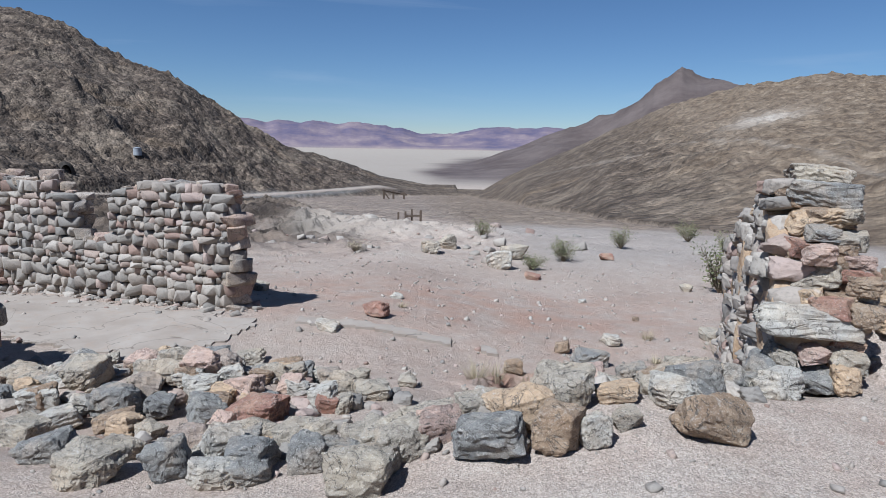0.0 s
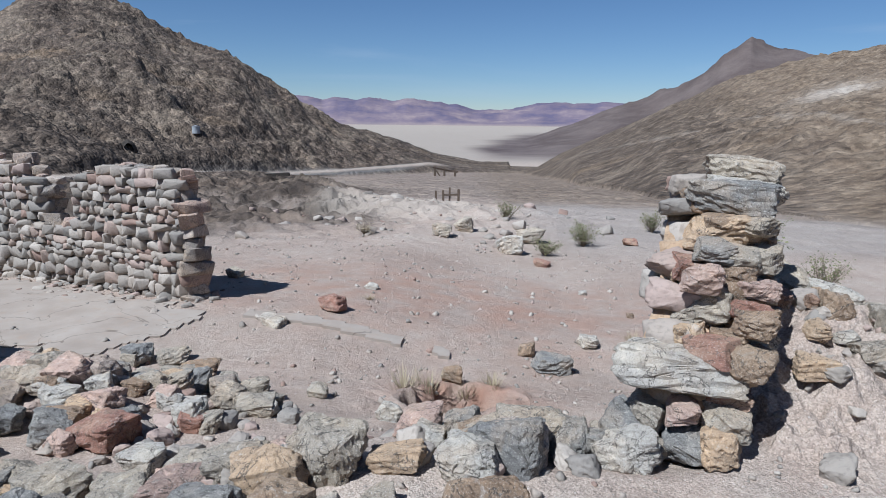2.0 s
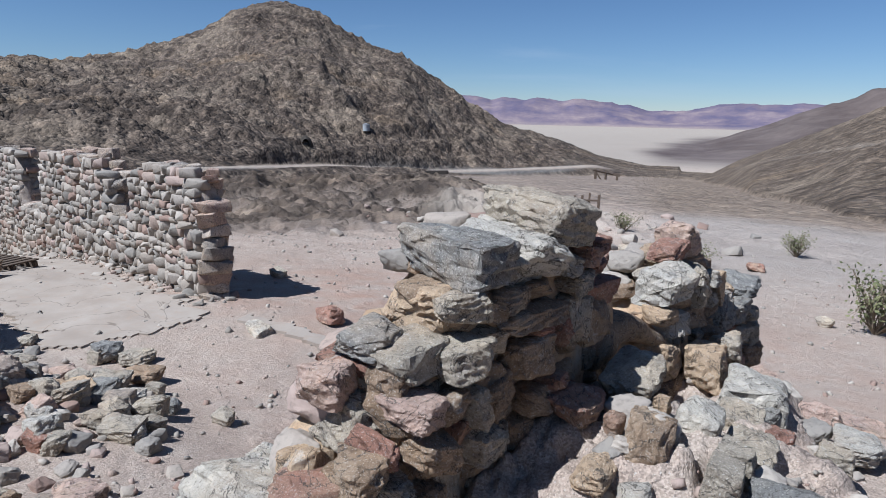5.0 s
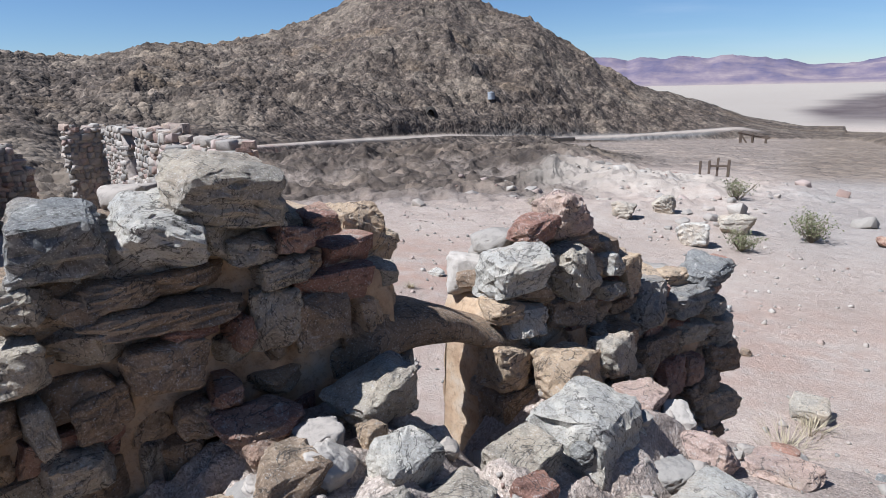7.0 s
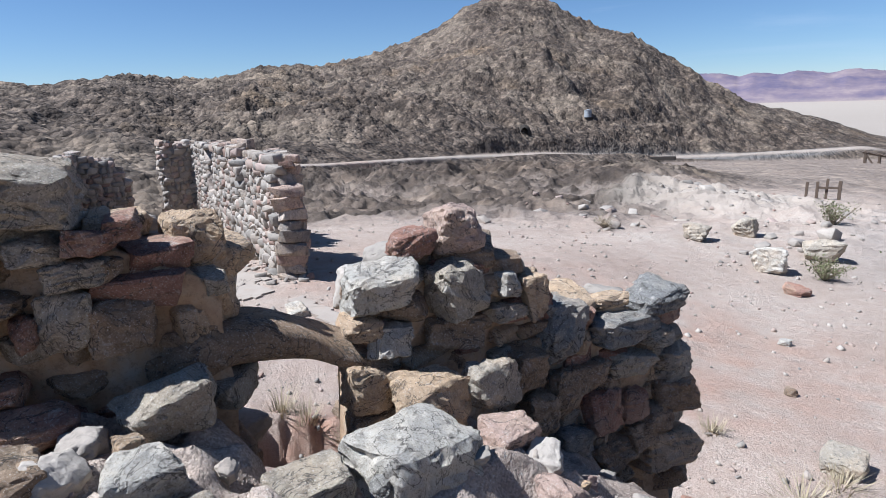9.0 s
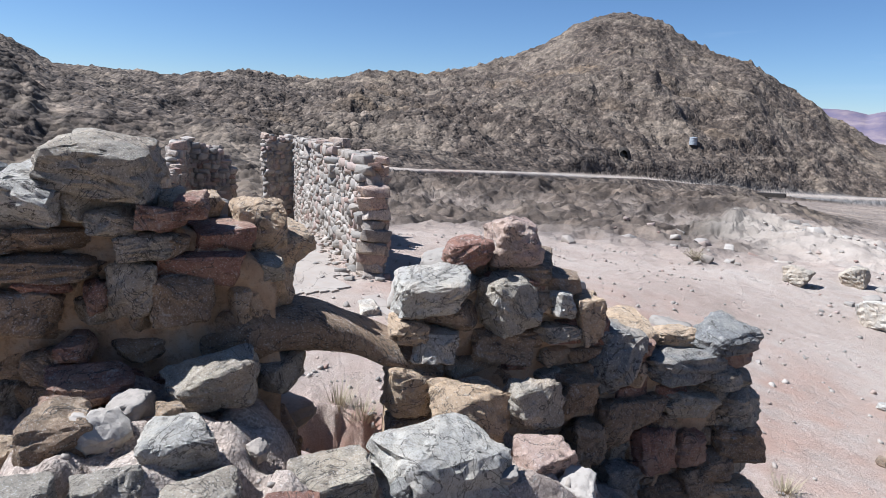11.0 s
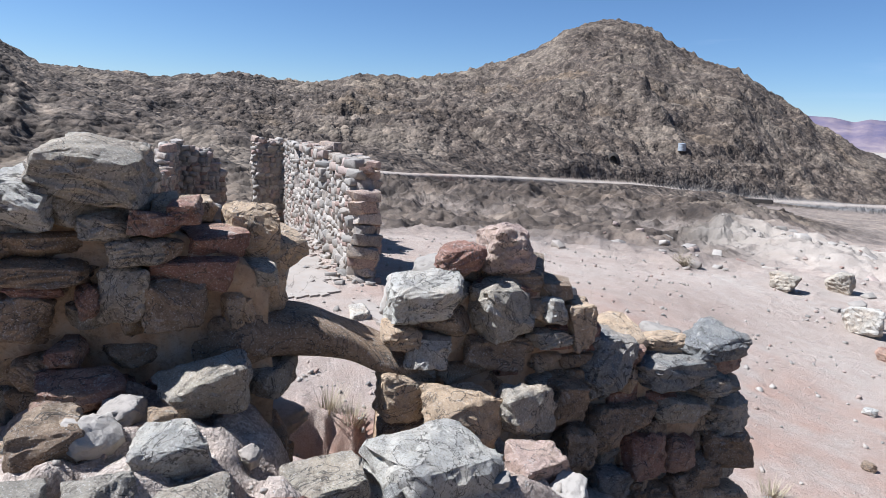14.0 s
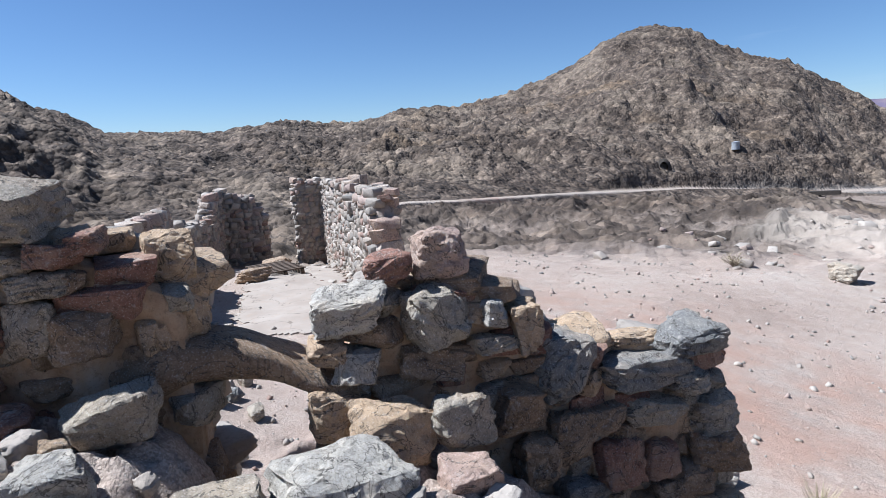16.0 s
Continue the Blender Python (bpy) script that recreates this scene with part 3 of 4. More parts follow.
def masonry(name, origin, angle, length, thick, top, label, seed, size=0.15, faces=("out", "in"), limit=300, ends=True, deep=0.25, fill=1.0, margin=0.05, mat=GREY_MORTAR, blocks=BLOCKS):
    """A rubble stone wall. It starts at origin, runs along angle (degrees from +x) and is thick to its left side. top(u): the height at which it breaks off."""
    rng = random.Random(seed)
    ca, sa = math.cos(radians(angle)), math.sin(radians(angle))

    def place(u, v):
        return origin[0] + ca * u - sa * v, origin[1] + sa * u + ca * v

    def foot(u):
        return ground_z(*place(u, thick / 2)) - deep

    wall = core(name, place, length, thick - margin, margin, lambda u: top(u) - 0.07, foot, label, mat=mat)
    turn = Matrix.Rotation(radians(angle), 4, "Z")
    shown, rest = [], []
    for face in faces:
        z0 = min(foot(u) for u in (0, length / 2, length))
        z = z0
        zmax = max(top(length * i / 40) for i in range(41))
        while z < zmax:
            h = size * rng.uniform(0.65, 1.3)
            u = rng.uniform(-0.05, 0.08)
            while u < length:
                w = size * rng.choice((0.8, 1.0, 1.3, 1.7, 2.2)) * rng.uniform(0.85, 1.15)
                uc = u + w / 2
                u += w * 0.97
                lim = top(min(max(uc, 0), length))
                if z + h * 0.5 > lim + 0.03 or z + h < foot(min(max(uc, 0), length)) + deep * 0.6 or uc > length + 0.03:
                    continue
                d = rng.uniform(0.2, 0.3)
                out = rng.uniform(-0.02, 0.05)
                v = d / 2 - out if face == "out" else thick - d / 2 + out
                x, y = place(uc, v)
                hh = h * rng.uniform(0.95, 1.2)
                m = Matrix.Translation((x, y, z + h / 2 + rng.uniform(-0.02, 0.02))) @ turn @ spun(rng, 0.13) @ Matrix.Diagonal((w * 1.04 * fill, d, hh * fill, 1))
                (shown if face == faces[0] else rest).append((rng.choice(blocks), m))
            z += h * 0.93
    if ends:
        for ue in (0, length):
            z, t = foot(ue) + deep * 0.4, top(ue)
            while z < t:
                h = size * rng.uniform(0.8, 1.5)
                x, y = place(ue + rng.uniform(-0.05, 0.05), thick / 2 + rng.uniform(-0.05, 0.05))
                m = Matrix.Translation((x, y, z + h / 2)) @ turn @ spun(rng, 0.15) @ Matrix.Diagonal((rng.uniform(0.2, 0.34), thick * rng.uniform(0.8, 1.15), h * 1.1, 1))
                shown.insert(0, (rng.choice(blocks), m))
                z += h * 0.95
    # loose capping stones
    u = 0.1
    while u < length:
        x, y = place(u, thick * rng.uniform(0.3, 0.7))
        s = rng.uniform(0.12, 0.3)
        m = Matrix.Translation((x, y, top(u) - 0.02)) @ turn @ spun(rng, 0.2) @ Matrix.Diagonal((s * 1.3, s * 1.2, s * 0.6, 1))
        shown.append((rng.choice(blocks), m))
        u += rng.uniform(0.15, 0.4)
    if len(shown) > limit:
        rng.shuffle(shown)
        rest += shown[limit:]
        shown = shown[:limit]
    for me, m in shown:
        ob = new("stone", me)
        ob.parent = wall
        ob.matrix_basis = m
    if rest:
        joined("far_stones", rest, wall, ROCK_ISLE)
    return wall


def isle_rock():
    """The same field stone for joined masonry, where each piece takes its own colour."""
    k = Nodes("field_stone_joined", 0.9)
    c = k.ramp(k.geo.outputs["Random Per Island"], [
        (0.0, (0.28, 0.245, 0.205)), (0.2, (0.33, 0.28, 0.23)), (0.38, (0.24, 0.215, 0.185)), (0.5, (0.34, 0.26, 0.21)),
        (0.6, (0.39, 0.34, 0.285)), (0.78, (0.27, 0.185, 0.145)), (0.84, (0.30, 0.26, 0.22)), (0.93, (0.36, 0.275, 0.23))], "CONSTANT")
    c = k.mix(k.calc("MULTIPLY", k.band(k.noise(30, 5, 0.7), 0.5, 0.68), 0.4), c, (0.10, 0.085, 0.07))
    return k.done(c, k.bump(k.noise(40, 5, 0.7), 0.6, 0.012))


ROCK_ISLE = isle_rock()


def ragged(points, seed, amount=0.07):
    us, zs = zip(*points)
    return lambda u: float(np.interp(u, us, zs)) + amount * noise.noise(Vector((u * 2.7, seed * 7.7, 0))) + amount * 0.6 * noise.noise(Vector((u * 9.0, seed, 3)))


LONG = 157.5
LA, LB = math.cos(radians(LONG)), math.sin(radians(LONG))


def along(a, off=0.0):
    """A point of the old house: a metres along its long wall, off metres out towards the near side."""
    return -3.0 + LA * a - LB * off, 9.95 + LB * a + LA * off


long_top = ragged([(0, 1.5), (0.1, 1.9), (0.5, 1.98), (1.2, 2.02), (2.5, 1.88), (2.6, 1.35), (2.72, 1.0), (3.35, 0.92), (3.46, 1.3), (3.56, 1.72), (4.2, 1.95), (6.5, 1.95), (7.7, 1.76), (7.78, 0.45), (9.6, 0.42), (9.68, 1.75), (13.6, 1.64)], 1)
pier = masonry("wall_long_front", along(0, 0), LONG, 3.4, 0.5, long_top, "ruined rubble stone wall, ragged top, of pinkish grey fieldstone", 11, 0.16, fill=0.98, margin=0.1)
masonry("wall_long_middle", along(3.42), LONG, 5.2, 0.5, lambda u: long_top(u + 3.42), "ruined rubble stone wall with a broken notch and window jamb", 12, 0.17, ends=False, fill=0.98, margin=0.1)
masonry("wall_long_back", along(8.64), LONG, 5.0, 0.5, lambda u: long_top(u + 8.64), "tall back part of the ruined stone house wall", 13, 0.17, ends=False)
masonry("wall_end_back", along(13.55, -0.45), LONG + 90, 1.9, 0.45, ragged([(0, 1.66), (1.9, 1.7)], 3), "dark shaded end wall of the ruined stone house", 14, 0.17, limit=120)
opposite_top = ragged([(0, 1.4), (0.2, 1.7), (3.0, 1.7), (3.7, 0.75), (5.3, 0.8), (5.6, 1.15), (8.1, 0.9), (9.6, 0.8), (10.4, 1.1), (10.7, 1.5), (13.7, 1.45)], 4, 0.12)
masonry("wall_opposite", along(-0.1, 4.05), LONG, 13.7, 0.45, opposite_top, "broken shaded stone wall across the roofless house", 15, 0.2)
masonry("wall_end_stub", along(13.6, 2.7), LONG + 90, 1.4, 0.45, ragged([(0, 0.5), (0.3, 1.3), (1.4, 1.45)], 5), "dark stub of the back end wall beside a doorway", 16, 0.18, limit=80)

# ---- the near wall with its little arch ----
WALL_A, WALL_DEG = (2.6, 3.5), 67.66
CU, SU = math.cos(radians(WALL_DEG)), math.sin(radians(WALL_DEG))


def near_wall(u, v):
    """u metres along the near wall, v metres out from its outer face."""
    return WALL_A[0] + CU * u + SU * v, WALL_A[1] + SU * u - CU * v


first_top = ragged([(0, 1.72), (0.14, 1.9), (0.26, 2.02), (0.44, 2.2), (0.62, 2.32), (0.82, 2.43), (1.07, 2.47), (1.32, 2.42), (1.52, 2.35), (1.68, 2.25), (1.76, 2.0)], 6, 0.03)
second_top = ragged([(0, 1.86), (0.12, 2.0), (0.3, 2.15), (0.62, 2.14), (0.75, 2.02), (0.95, 1.88), (1.1, 1.76), (1.3, 1.66), (1.6, 1.7), (1.76, 1.62), (1.84, 1.35)], 7, 0.03)
wall_first = masonry("wall_near_first", near_wall(-0.1, -0.03), WALL_DEG, 1.7, 0.48, first_top, "thick rubble wall of mixed boulders in orange mud mortar", 21, 0.14, ends=False, deep=0.15, fill=0.9, margin=0.035, mat=MORTAR, blocks=WARM_BLOCKS)
wall_second = masonry("wall_near_second", near_wall(2.12, -0.03), WALL_DEG, 1.78, 0.48, second_top, "stepped end of the mortared boulder wall beside the arch", 22, 0.15, ends=False, deep=0.15, fill=0.9, margin=0.035, mat=MORTAR, blocks=WARM_BLOCKS)

FACE_TOP = [
    ('b', 0.59, -0.05, 2.46, 0.24, 0.18), ('w', 0.83, 0.0, 2.46, 0.24, 0.16), ('g', 1.03, -0.02, 2.56, 0.36, 0.19), ('g', 1.06, 0.0, 2.37, 0.2, 0.1),
    ('r', 1.22, 0.0, 2.38, 0.15, 0.1), ('t', 1.54, -0.2, 2.32, 0.2, 0.2), ('r', 1.32, -0.02, 2.42, 0.12, 0.08), ('g', 0.46, 0.0, 2.33, 0.2, 0.11),
    ('b', 0.25, -0.18, 2.24, 0.2, 0.11), ('p', 0.1, -0.22, 2.12, 0.16, 0.14), ('g', 0.43, 0.03, 2.18, 0.17, 0.13), ('d', 0.7, 0.0, 2.32, 0.25, 0.08),
    ('d', 0.81, 0.02, 2.23, 0.44, 0.09), ('r', 0.86, 0.0, 2.17, 0.16, 0.06), ('r', 1.01, 0.0, 2.12, 0.09, 0.12), ('d', 0.79, 0.03, 2.08, 0.24, 0.15),
]
FACE_MID = [
    ('g', 1.18, 0.0, 2.29, 0.2, 0.1), ('g', 1.12, 0.0, 2.14, 0.16, 0.2), ('d', 1.28, 0.0, 2.1, 0.22, 0.19), ('t', 1.56, -0.15, 2.1, 0.22, 0.24),
    ('p', 0.24, 0.02, 2.07, 0.18, 0.1), ('r', 0.08, 0.01, 2.0, 0.08, 0.09), ('g', 0.46, 0.03, 2.01, 0.07, 0.15), ('d', 0.28, 0.04, 1.94, 0.17, 0.12),
    ('g', 0.53, 0.04, 1.86, 0.17, 0.14), ('r', 0.94, 0.04, 1.95, 0.1, 0.08), ('d', 0.24, -0.08, 2.15, 0.15, 0.1), ('g', 0.1, 0.04, 1.87, 0.12, 0.1),
    ('d', 0.36, 0.01, 2.04, 0.14, 0.1), ('d', 0.84, 0.02, 1.89, 0.11, 0.12), ('d', 0.61, 0.0, 1.99, 0.15, 0.14), ('d', 1.48, -0.06, 1.93, 0.22, 0.18),
]
FACE_FOOT = [('d', 0.0, 0.03, 1.96, 0.14, 0.12), ('d', -0.06, 0.03, 1.8, 0.2, 0.14), ('d', 0.2, 0.03, 1.76, 0.2, 0.13)]
FACE_FAR = [
    ('w', 2.2, 0.03, 2.06, 0.31, 0.21), ('g', 2.55, 0.0, 2.0, 0.3, 0.26), ('p', 2.6, -0.1, 2.24, 0.23, 0.21), ('r', 2.37, -0.08, 2.2, 0.2, 0.15),
    ('w', 2.78, 0.0, 1.99, 0.12, 0.12), ('t', 2.93, 0.0, 1.91, 0.14, 0.2), ('g', 2.77, 0.0, 1.86, 0.21, 0.08), ('t', 2.1, 0.0, 1.91, 0.15, 0.12),
    ('w', 2.21, 0.03, 1.84, 0.2, 0.16), ('b', 3.1, 0.0, 1.69, 0.3, 0.32), ('b', 3.52, 0.0, 1.62, 0.5, 0.18), ('b', 3.74, -0.02, 1.73, 0.4, 0.17),
    ('t', 3.5, -0.12, 1.72, 0.3, 0.12), ('g', 3.7, 0.02, 1.56, 0.2, 0.1), ('t', 2.12, 0.03, 1.67, 0.22, 0.2),
]
FACE_LOW = [
    ('d', 2.87, 0.02, 1.57, 0.22, 0.2), ('d', 3.11, 0.0, 1.38, 0.21, 0.26), ('d', 3.28, 0.0, 1.43, 0.23, 0.15), ('r', 3.36, 0.0, 1.22, 0.27, 0.23),
    ('g', 3.55, 0.0, 1.43, 0.32, 0.17), ('g', 3.86, 0.0, 1.37, 0.3, 0.2), ('d', 3.88, 0.03, 1.2, 0.3, 0.24), ('t', 3.82, 0.03, 0.86, 0.44, 0.22),
    ('d', 3.74, 0.0, 1.07, 0.26, 0.2), ('d', 2.95, 0.03, 1.31, 0.2, 0.24), ('b', 3.17, 0.0, 1.06, 0.25, 0.22), ('d', 3.46, 0.0, 0.95, 0.33, 0.2),
    ('d', 2.52, 0.0, 1.82, 0.27, 0.13), ('r', 3.57, 0.0, 1.2, 0.18, 0.17), ('d', 3.62, 0.0, 1.0, 0.2, 0.16), ('d', 2.14, 0.04, 1.47, 0.24, 0.22),
]
RUBBLE = [
    ('g', 1.38, 0.16, 1.88, 0.32, 0.19), ('r', 1.0, 0.1, 1.87, 0.26, 0.12), ('d', 0.98, 0.4, 1.83, 0.22, 0.22), ('w', 1.28, 0.47, 1.81, 0.23, 0.17),
    ('g', 1.34, 0.64, 1.74, 0.26, 0.13), ('g', 1.14, 0.64, 1.78, 0.19, 0.17), ('t', 1.26, 0.33, 1.84, 0.1, 0.09), ('g', 1.72, 0.5, 1.62, 0.28, 0.2),
    ('r', 1.59, 0.68, 1.68, 0.17, 0.14), ('b', 1.96, 0.56, 1.62, 0.14, 0.13), ('w', 2.1, 0.48, 1.6, 0.46, 0.3), ('g', 2.56, 0.18, 1.66, 0.27, 0.25),
    ('t', 2.3, 0.16, 1.64, 0.34, 0.28), ('p', 2.54, 0.36, 1.5, 0.28, 0.24), ('g', 0.95, 0.66, 1.8, 0.16, 0.16),
]
RUBBLE_LOW = [
    ('t', 2.66, 0.55, 1.3, 0.22, 0.2), ('p', 2.72, 0.8, 1.26, 0.26, 0.16), ('r', 3.05, 0.75, 1.02, 0.26, 0.14), ('g', 2.95, 0.95, 1.02, 0.3, 0.14),
    ('r', 0.95, 0.28, 1.87, 0.1, 0.1), ('w', 2.25, 0.9, 1.46, 0.32, 0.14), ('b', 0.7, 0.6, 1.66, 0.24, 0.16), ('t', 0.78, 0.3, 1.76, 0.18, 0.12), ('g', 1.85, 0.85, 1.56, 0.2, 0.14), ('t', 1.5, 0.88, 1.62, 0.16, 0.12),
]
END_FACE = [
    ('w', -0.12, -0.32, 1.72, 0.57, 0.23), ('g', -0.12, -0.44, 1.49, 0.18, 0.19), ('p', -0.14, -0.29, 1.56, 0.14, 0.11), ('g', -0.1, -0.1, 1.55, 0.23, 0.16),
    ('b', -0.2, -0.5, 1.38, 0.29, 0.25), ('b', -0.16, -0.23, 1.42, 0.26, 0.17), ('t', -0.2, -0.11, 1.44, 0.16, 0.17), ('t', 0.05, -0.31, 1.8, 0.19, 0.23),
    ('t', 0.28, -0.26, 2.08, 0.36, 0.15), ('g', 0.2, -0.25, 1.98, 0.3, 0.21), ('g', 0.42, -0.17, 2.17, 0.21, 0.14), ('t', 0.5, -0.23, 2.28, 0.35, 0.18),
    ('w', 0.72, -0.23, 2.41, 0.43, 0.16), ('d', 0.1, -0.12, 1.81, 0.2, 0.17),
]
FOOTING = [
    ('b', 1.28, 3.6, 0.26, 0.28), ('b', 1.48, 3.62, 0.22, 0.2), ('p', 1.56, 3.42, 0.32, 0.26), ('b', 1.78, 3.38, 0.29, 0.28),
    ('w', 2.02, 3.28, 0.36, 0.24), ('d', 1.38, 2.7, 0.39, 0.31), ('d', 0.61, 2.71, 0.3, 0.3), ('r', 0.76, 3.21, 0.22, 0.18),
    ('w', 0.78, 2.73, 0.21, 0.2), ('t', 1.02, 3.09, 0.3, 0.12), ('g', 0.98, 2.84, 0.18, 0.14), ('g', 0.01, 3.55, 0.45, 0.25),
    ('g', -0.09, 2.99, 0.24, 0.2), ('b', 0.3, 2.72, 0.48, 0.29), ('b', 0.36, 3.64, 0.17, 0.13), ('b', 0.53, 3.22, 0.2, 0.11),
]
HEAP_FRONT = [
    ('b', -2.65, 4.74, 0.74, 0.43), ('p', -2.1, 5.32, 0.48, 0.39), ('g', -2.41, 5.49, 0.42, 0.37), ('b', -1.82, 4.66, 0.38, 0.32),
    ('r', -1.39, 4.62, 0.56, 0.35), ('w', -1.82, 5.27, 0.28, 0.24), ('t', -2.63, 5.68, 0.44, 0.37), ('d', -1.69, 6.74, 0.45, 0.26),
    ('g', -1.38, 5.56, 0.46, 0.21), ('b', -2.27, 4.79, 0.31, 0.28), ('t', -2.4, 4.49, 0.36, 0.23), ('b', -1.38, 2.92, 0.32, 0.27),
    ('b', -1.14, 3.34, 0.35, 0.23), ('g', -0.74, 3.28, 0.43, 0.28), ('g', -1.78, 2.9, 0.43, 0.27), ('g', -0.28, 2.79, 0.27, 0.2),
]
HEAP_BACK = [
    ('g', -4.07, 5.77, 0.45, 0.31), ('b', -3.26, 5.31, 0.87, 0.34), ('g', -2.94, 4.12, 0.33, 0.28), ('b', -2.25, 3.29, 0.41, 0.22),
    ('r', -2.14, 3.64, 0.26, 0.17), ('w', -0.94, 5.08, 0.32, 0.29), ('g', -1.27, 6.52, 0.2, 0.2), ('g', -0.86, 5.62, 0.32, 0.26),
    ('g', -0.46, 4.28, 0.36, 0.22), ('g', -0.24, 6.26, 0.25, 0.19), ('w', -0.95, 4.41, 0.37, 0.21), ('t', -0.99, 3.35, 0.15, 0.15),
    ('b', -0.94, 2.88, 0.32, 0.15), ('b', -0.65, 2.99, 0.26, 0.26), ('g', -2.22, 7.15, 0.44, 0.22), ('b', -2.61, 7.08, 0.45, 0.3),
]
STRAYS = [
    ('r', -0.83, 9.24, 0.4, 0.29), ('w', -1.49, 8.48, 0.42, 0.15), ('g', -0.0, 20.08, 0.67, 0.48), ('w', 2.11, 18.33, 0.79, 0.61),
    ('w', 2.9, 9.17, 0.35, 0.18), ('b', 2.25, 8.08, 0.54, 0.26), ('d', 1.97, 8.61, 0.24, 0.19), ('g', 1.14, 6.64, 0.37, 0.24),
    ('d', 1.04, 7.17, 0.25, 0.23), ('w', -0.63, 11.22, 0.27, 0.11), ('g', 6.63, 15.13, 0.31, 0.24), ('r', 6.16, 20.7, 0.51, 0.29),
]
OUTSIDE = [
    ('b', 3.77, 4.03, 0.26, 0.15), ('g', 3.37, 3.89, 0.2, 0.13), ('t', 3.05, 3.8, 0.22, 0.13), ('w', 3.31, 4.03, 0.12, 0.07),
]
OUTSIDE_FAR = [
    ('b', 4.73, 6.58, 0.25, 0.11), ('g', 4.67, 9.56, 0.37, 0.19), ('b', 4.91, 6.42, 0.14, 0.1), ('p', 4.2, 5.56, 0.23, 0.18),
    ('p', 4.47, 5.71, 0.27, 0.07), ('r', 4.47, 6.17, 0.11, 0.07), ('d', 3.97, 11.23, 0.15, 0.1), ('r', 2.96, 16.97, 0.52, 0.2),
    ('g', 2.87, 20.3, 0.9, 0.6), ('g', 0.65, 22.18, 0.72, 0.6), ('w', 3.48, 13.38, 0.19, 0.1), ('g', -3.34, 11.64, 0.33, 0.19),
]


def key_stone(parent, kind, u, v, z, w, h, seed, depth=None, roll=0.0, across=False):
    """One large stone of the near wall, turned to lie in its face (or across its end)."""
    rng = random.Random(seed)
    me = rock_mesh("stone", 900 + seed, 4, rng.uniform(0.1, 0.5), 8, 0.14, KINDS[kind])
    d = depth or min(0.42, max(0.2, 1.1 * math.sqrt(w * h)))
    x, y = near_wall(u, v - (0 if across else d * 0.34))
    size = (d, w * 1.06, h * 1.08) if across else (w * 1.05, d, h * 1.06)
    ob = new("stone", me)
    ob.parent = parent
    ob.matrix_basis = (Matrix.Translation((x, y, z)) @ Matrix.Rotation(radians(WALL_DEG), 4, "Z")
                       @ Euler((rng.uniform(-0.12, 0.12), rng.uniform(-0.12, 0.12) + roll, rng.uniform(-0.15, 0.15))).to_matrix().to_4x4() @ Matrix.Diagonal((*size, 1)))
    return ob


for number, (kind, u, v, z, w, h) in enumerate(FACE_TOP + FACE_MID + FACE_FOOT):
    key_stone(wall_first, kind, u, v + 0.02, z, w, h, number, roll=0.16 if number == 2 else 0.0, depth=0.46 if number in (0, 1, 2) else None)
for number, (kind, u, v, z, w, h) in enumerate(FACE_FAR + FACE_LOW):
    key_stone(wall_second, kind, u, v + 0.02, z, w, h, 40 + number)
for number, (kind, u, v, z, w, h) in enumerate(END_FACE):
    key_stone(wall_first, kind, u + 0.05, v, z, w, h, 80 + number, depth=0.34, across=True)


def build_arch():
    """A long bowed stone that bridges the gap in the wall."""
    bm = bmesh.new()
    rings = []
    n, m = 28, 18
    for i in range(n + 1):
        t = i / n
        u = 1.38 + 0.88 * t
        z = 1.88 + 0.1 * math.sin(math.pi * min(1, t * 1.15)) - 0.15 * t
        half = 0.075 + 0.015 * math.sin(5 * t) + (0.02 if t < 0.25 else 0) * (1 - t * 4)
        if t in (0, 1):
            half *= 0.6
        ring = []
        for k in range(m):
            a = 2 * math.pi * k / m
            dv, dz = math.copysign(abs(math.cos(a)) ** 0.6, math.cos(a)) * 0.17, math.copysign(abs(math.sin(a)) ** 0.6, math.sin(a)) * half
            x, y = near_wall(u, -0.18 + dv)
            w = noise.noise_vector(Vector((x, y, z + dz)) * 5) * 0.03
            ring.append(bm.verts.new((x + w.x, y + w.y, z + dz + w.z)))
        rings.append(ring)
    for a, b in zip(rings, rings[1:]):
        for k in range(m):
            bm.faces.new((a[k], a[(k + 1) % m], b[(k + 1) % m], b[k]))
    bm.faces.new(list(reversed(rings[0])))
    bm.faces.new(rings[-1])
    bmesh.ops.recalc_face_normals(bm, faces=bm.faces)
    me = bpy.data.meshes.new("arch_stone")
    bm.to_mesh(me)
    bm.free()
    me.polygons.foreach_set("use_smooth", np.ones(len(me.polygons), bool))
    me.materials.append(ROCK_DARK)
    return tagged(new("arch_stone", me), "long bowed dark brown stone bridging a gap in the wall", "stone")


build_arch()

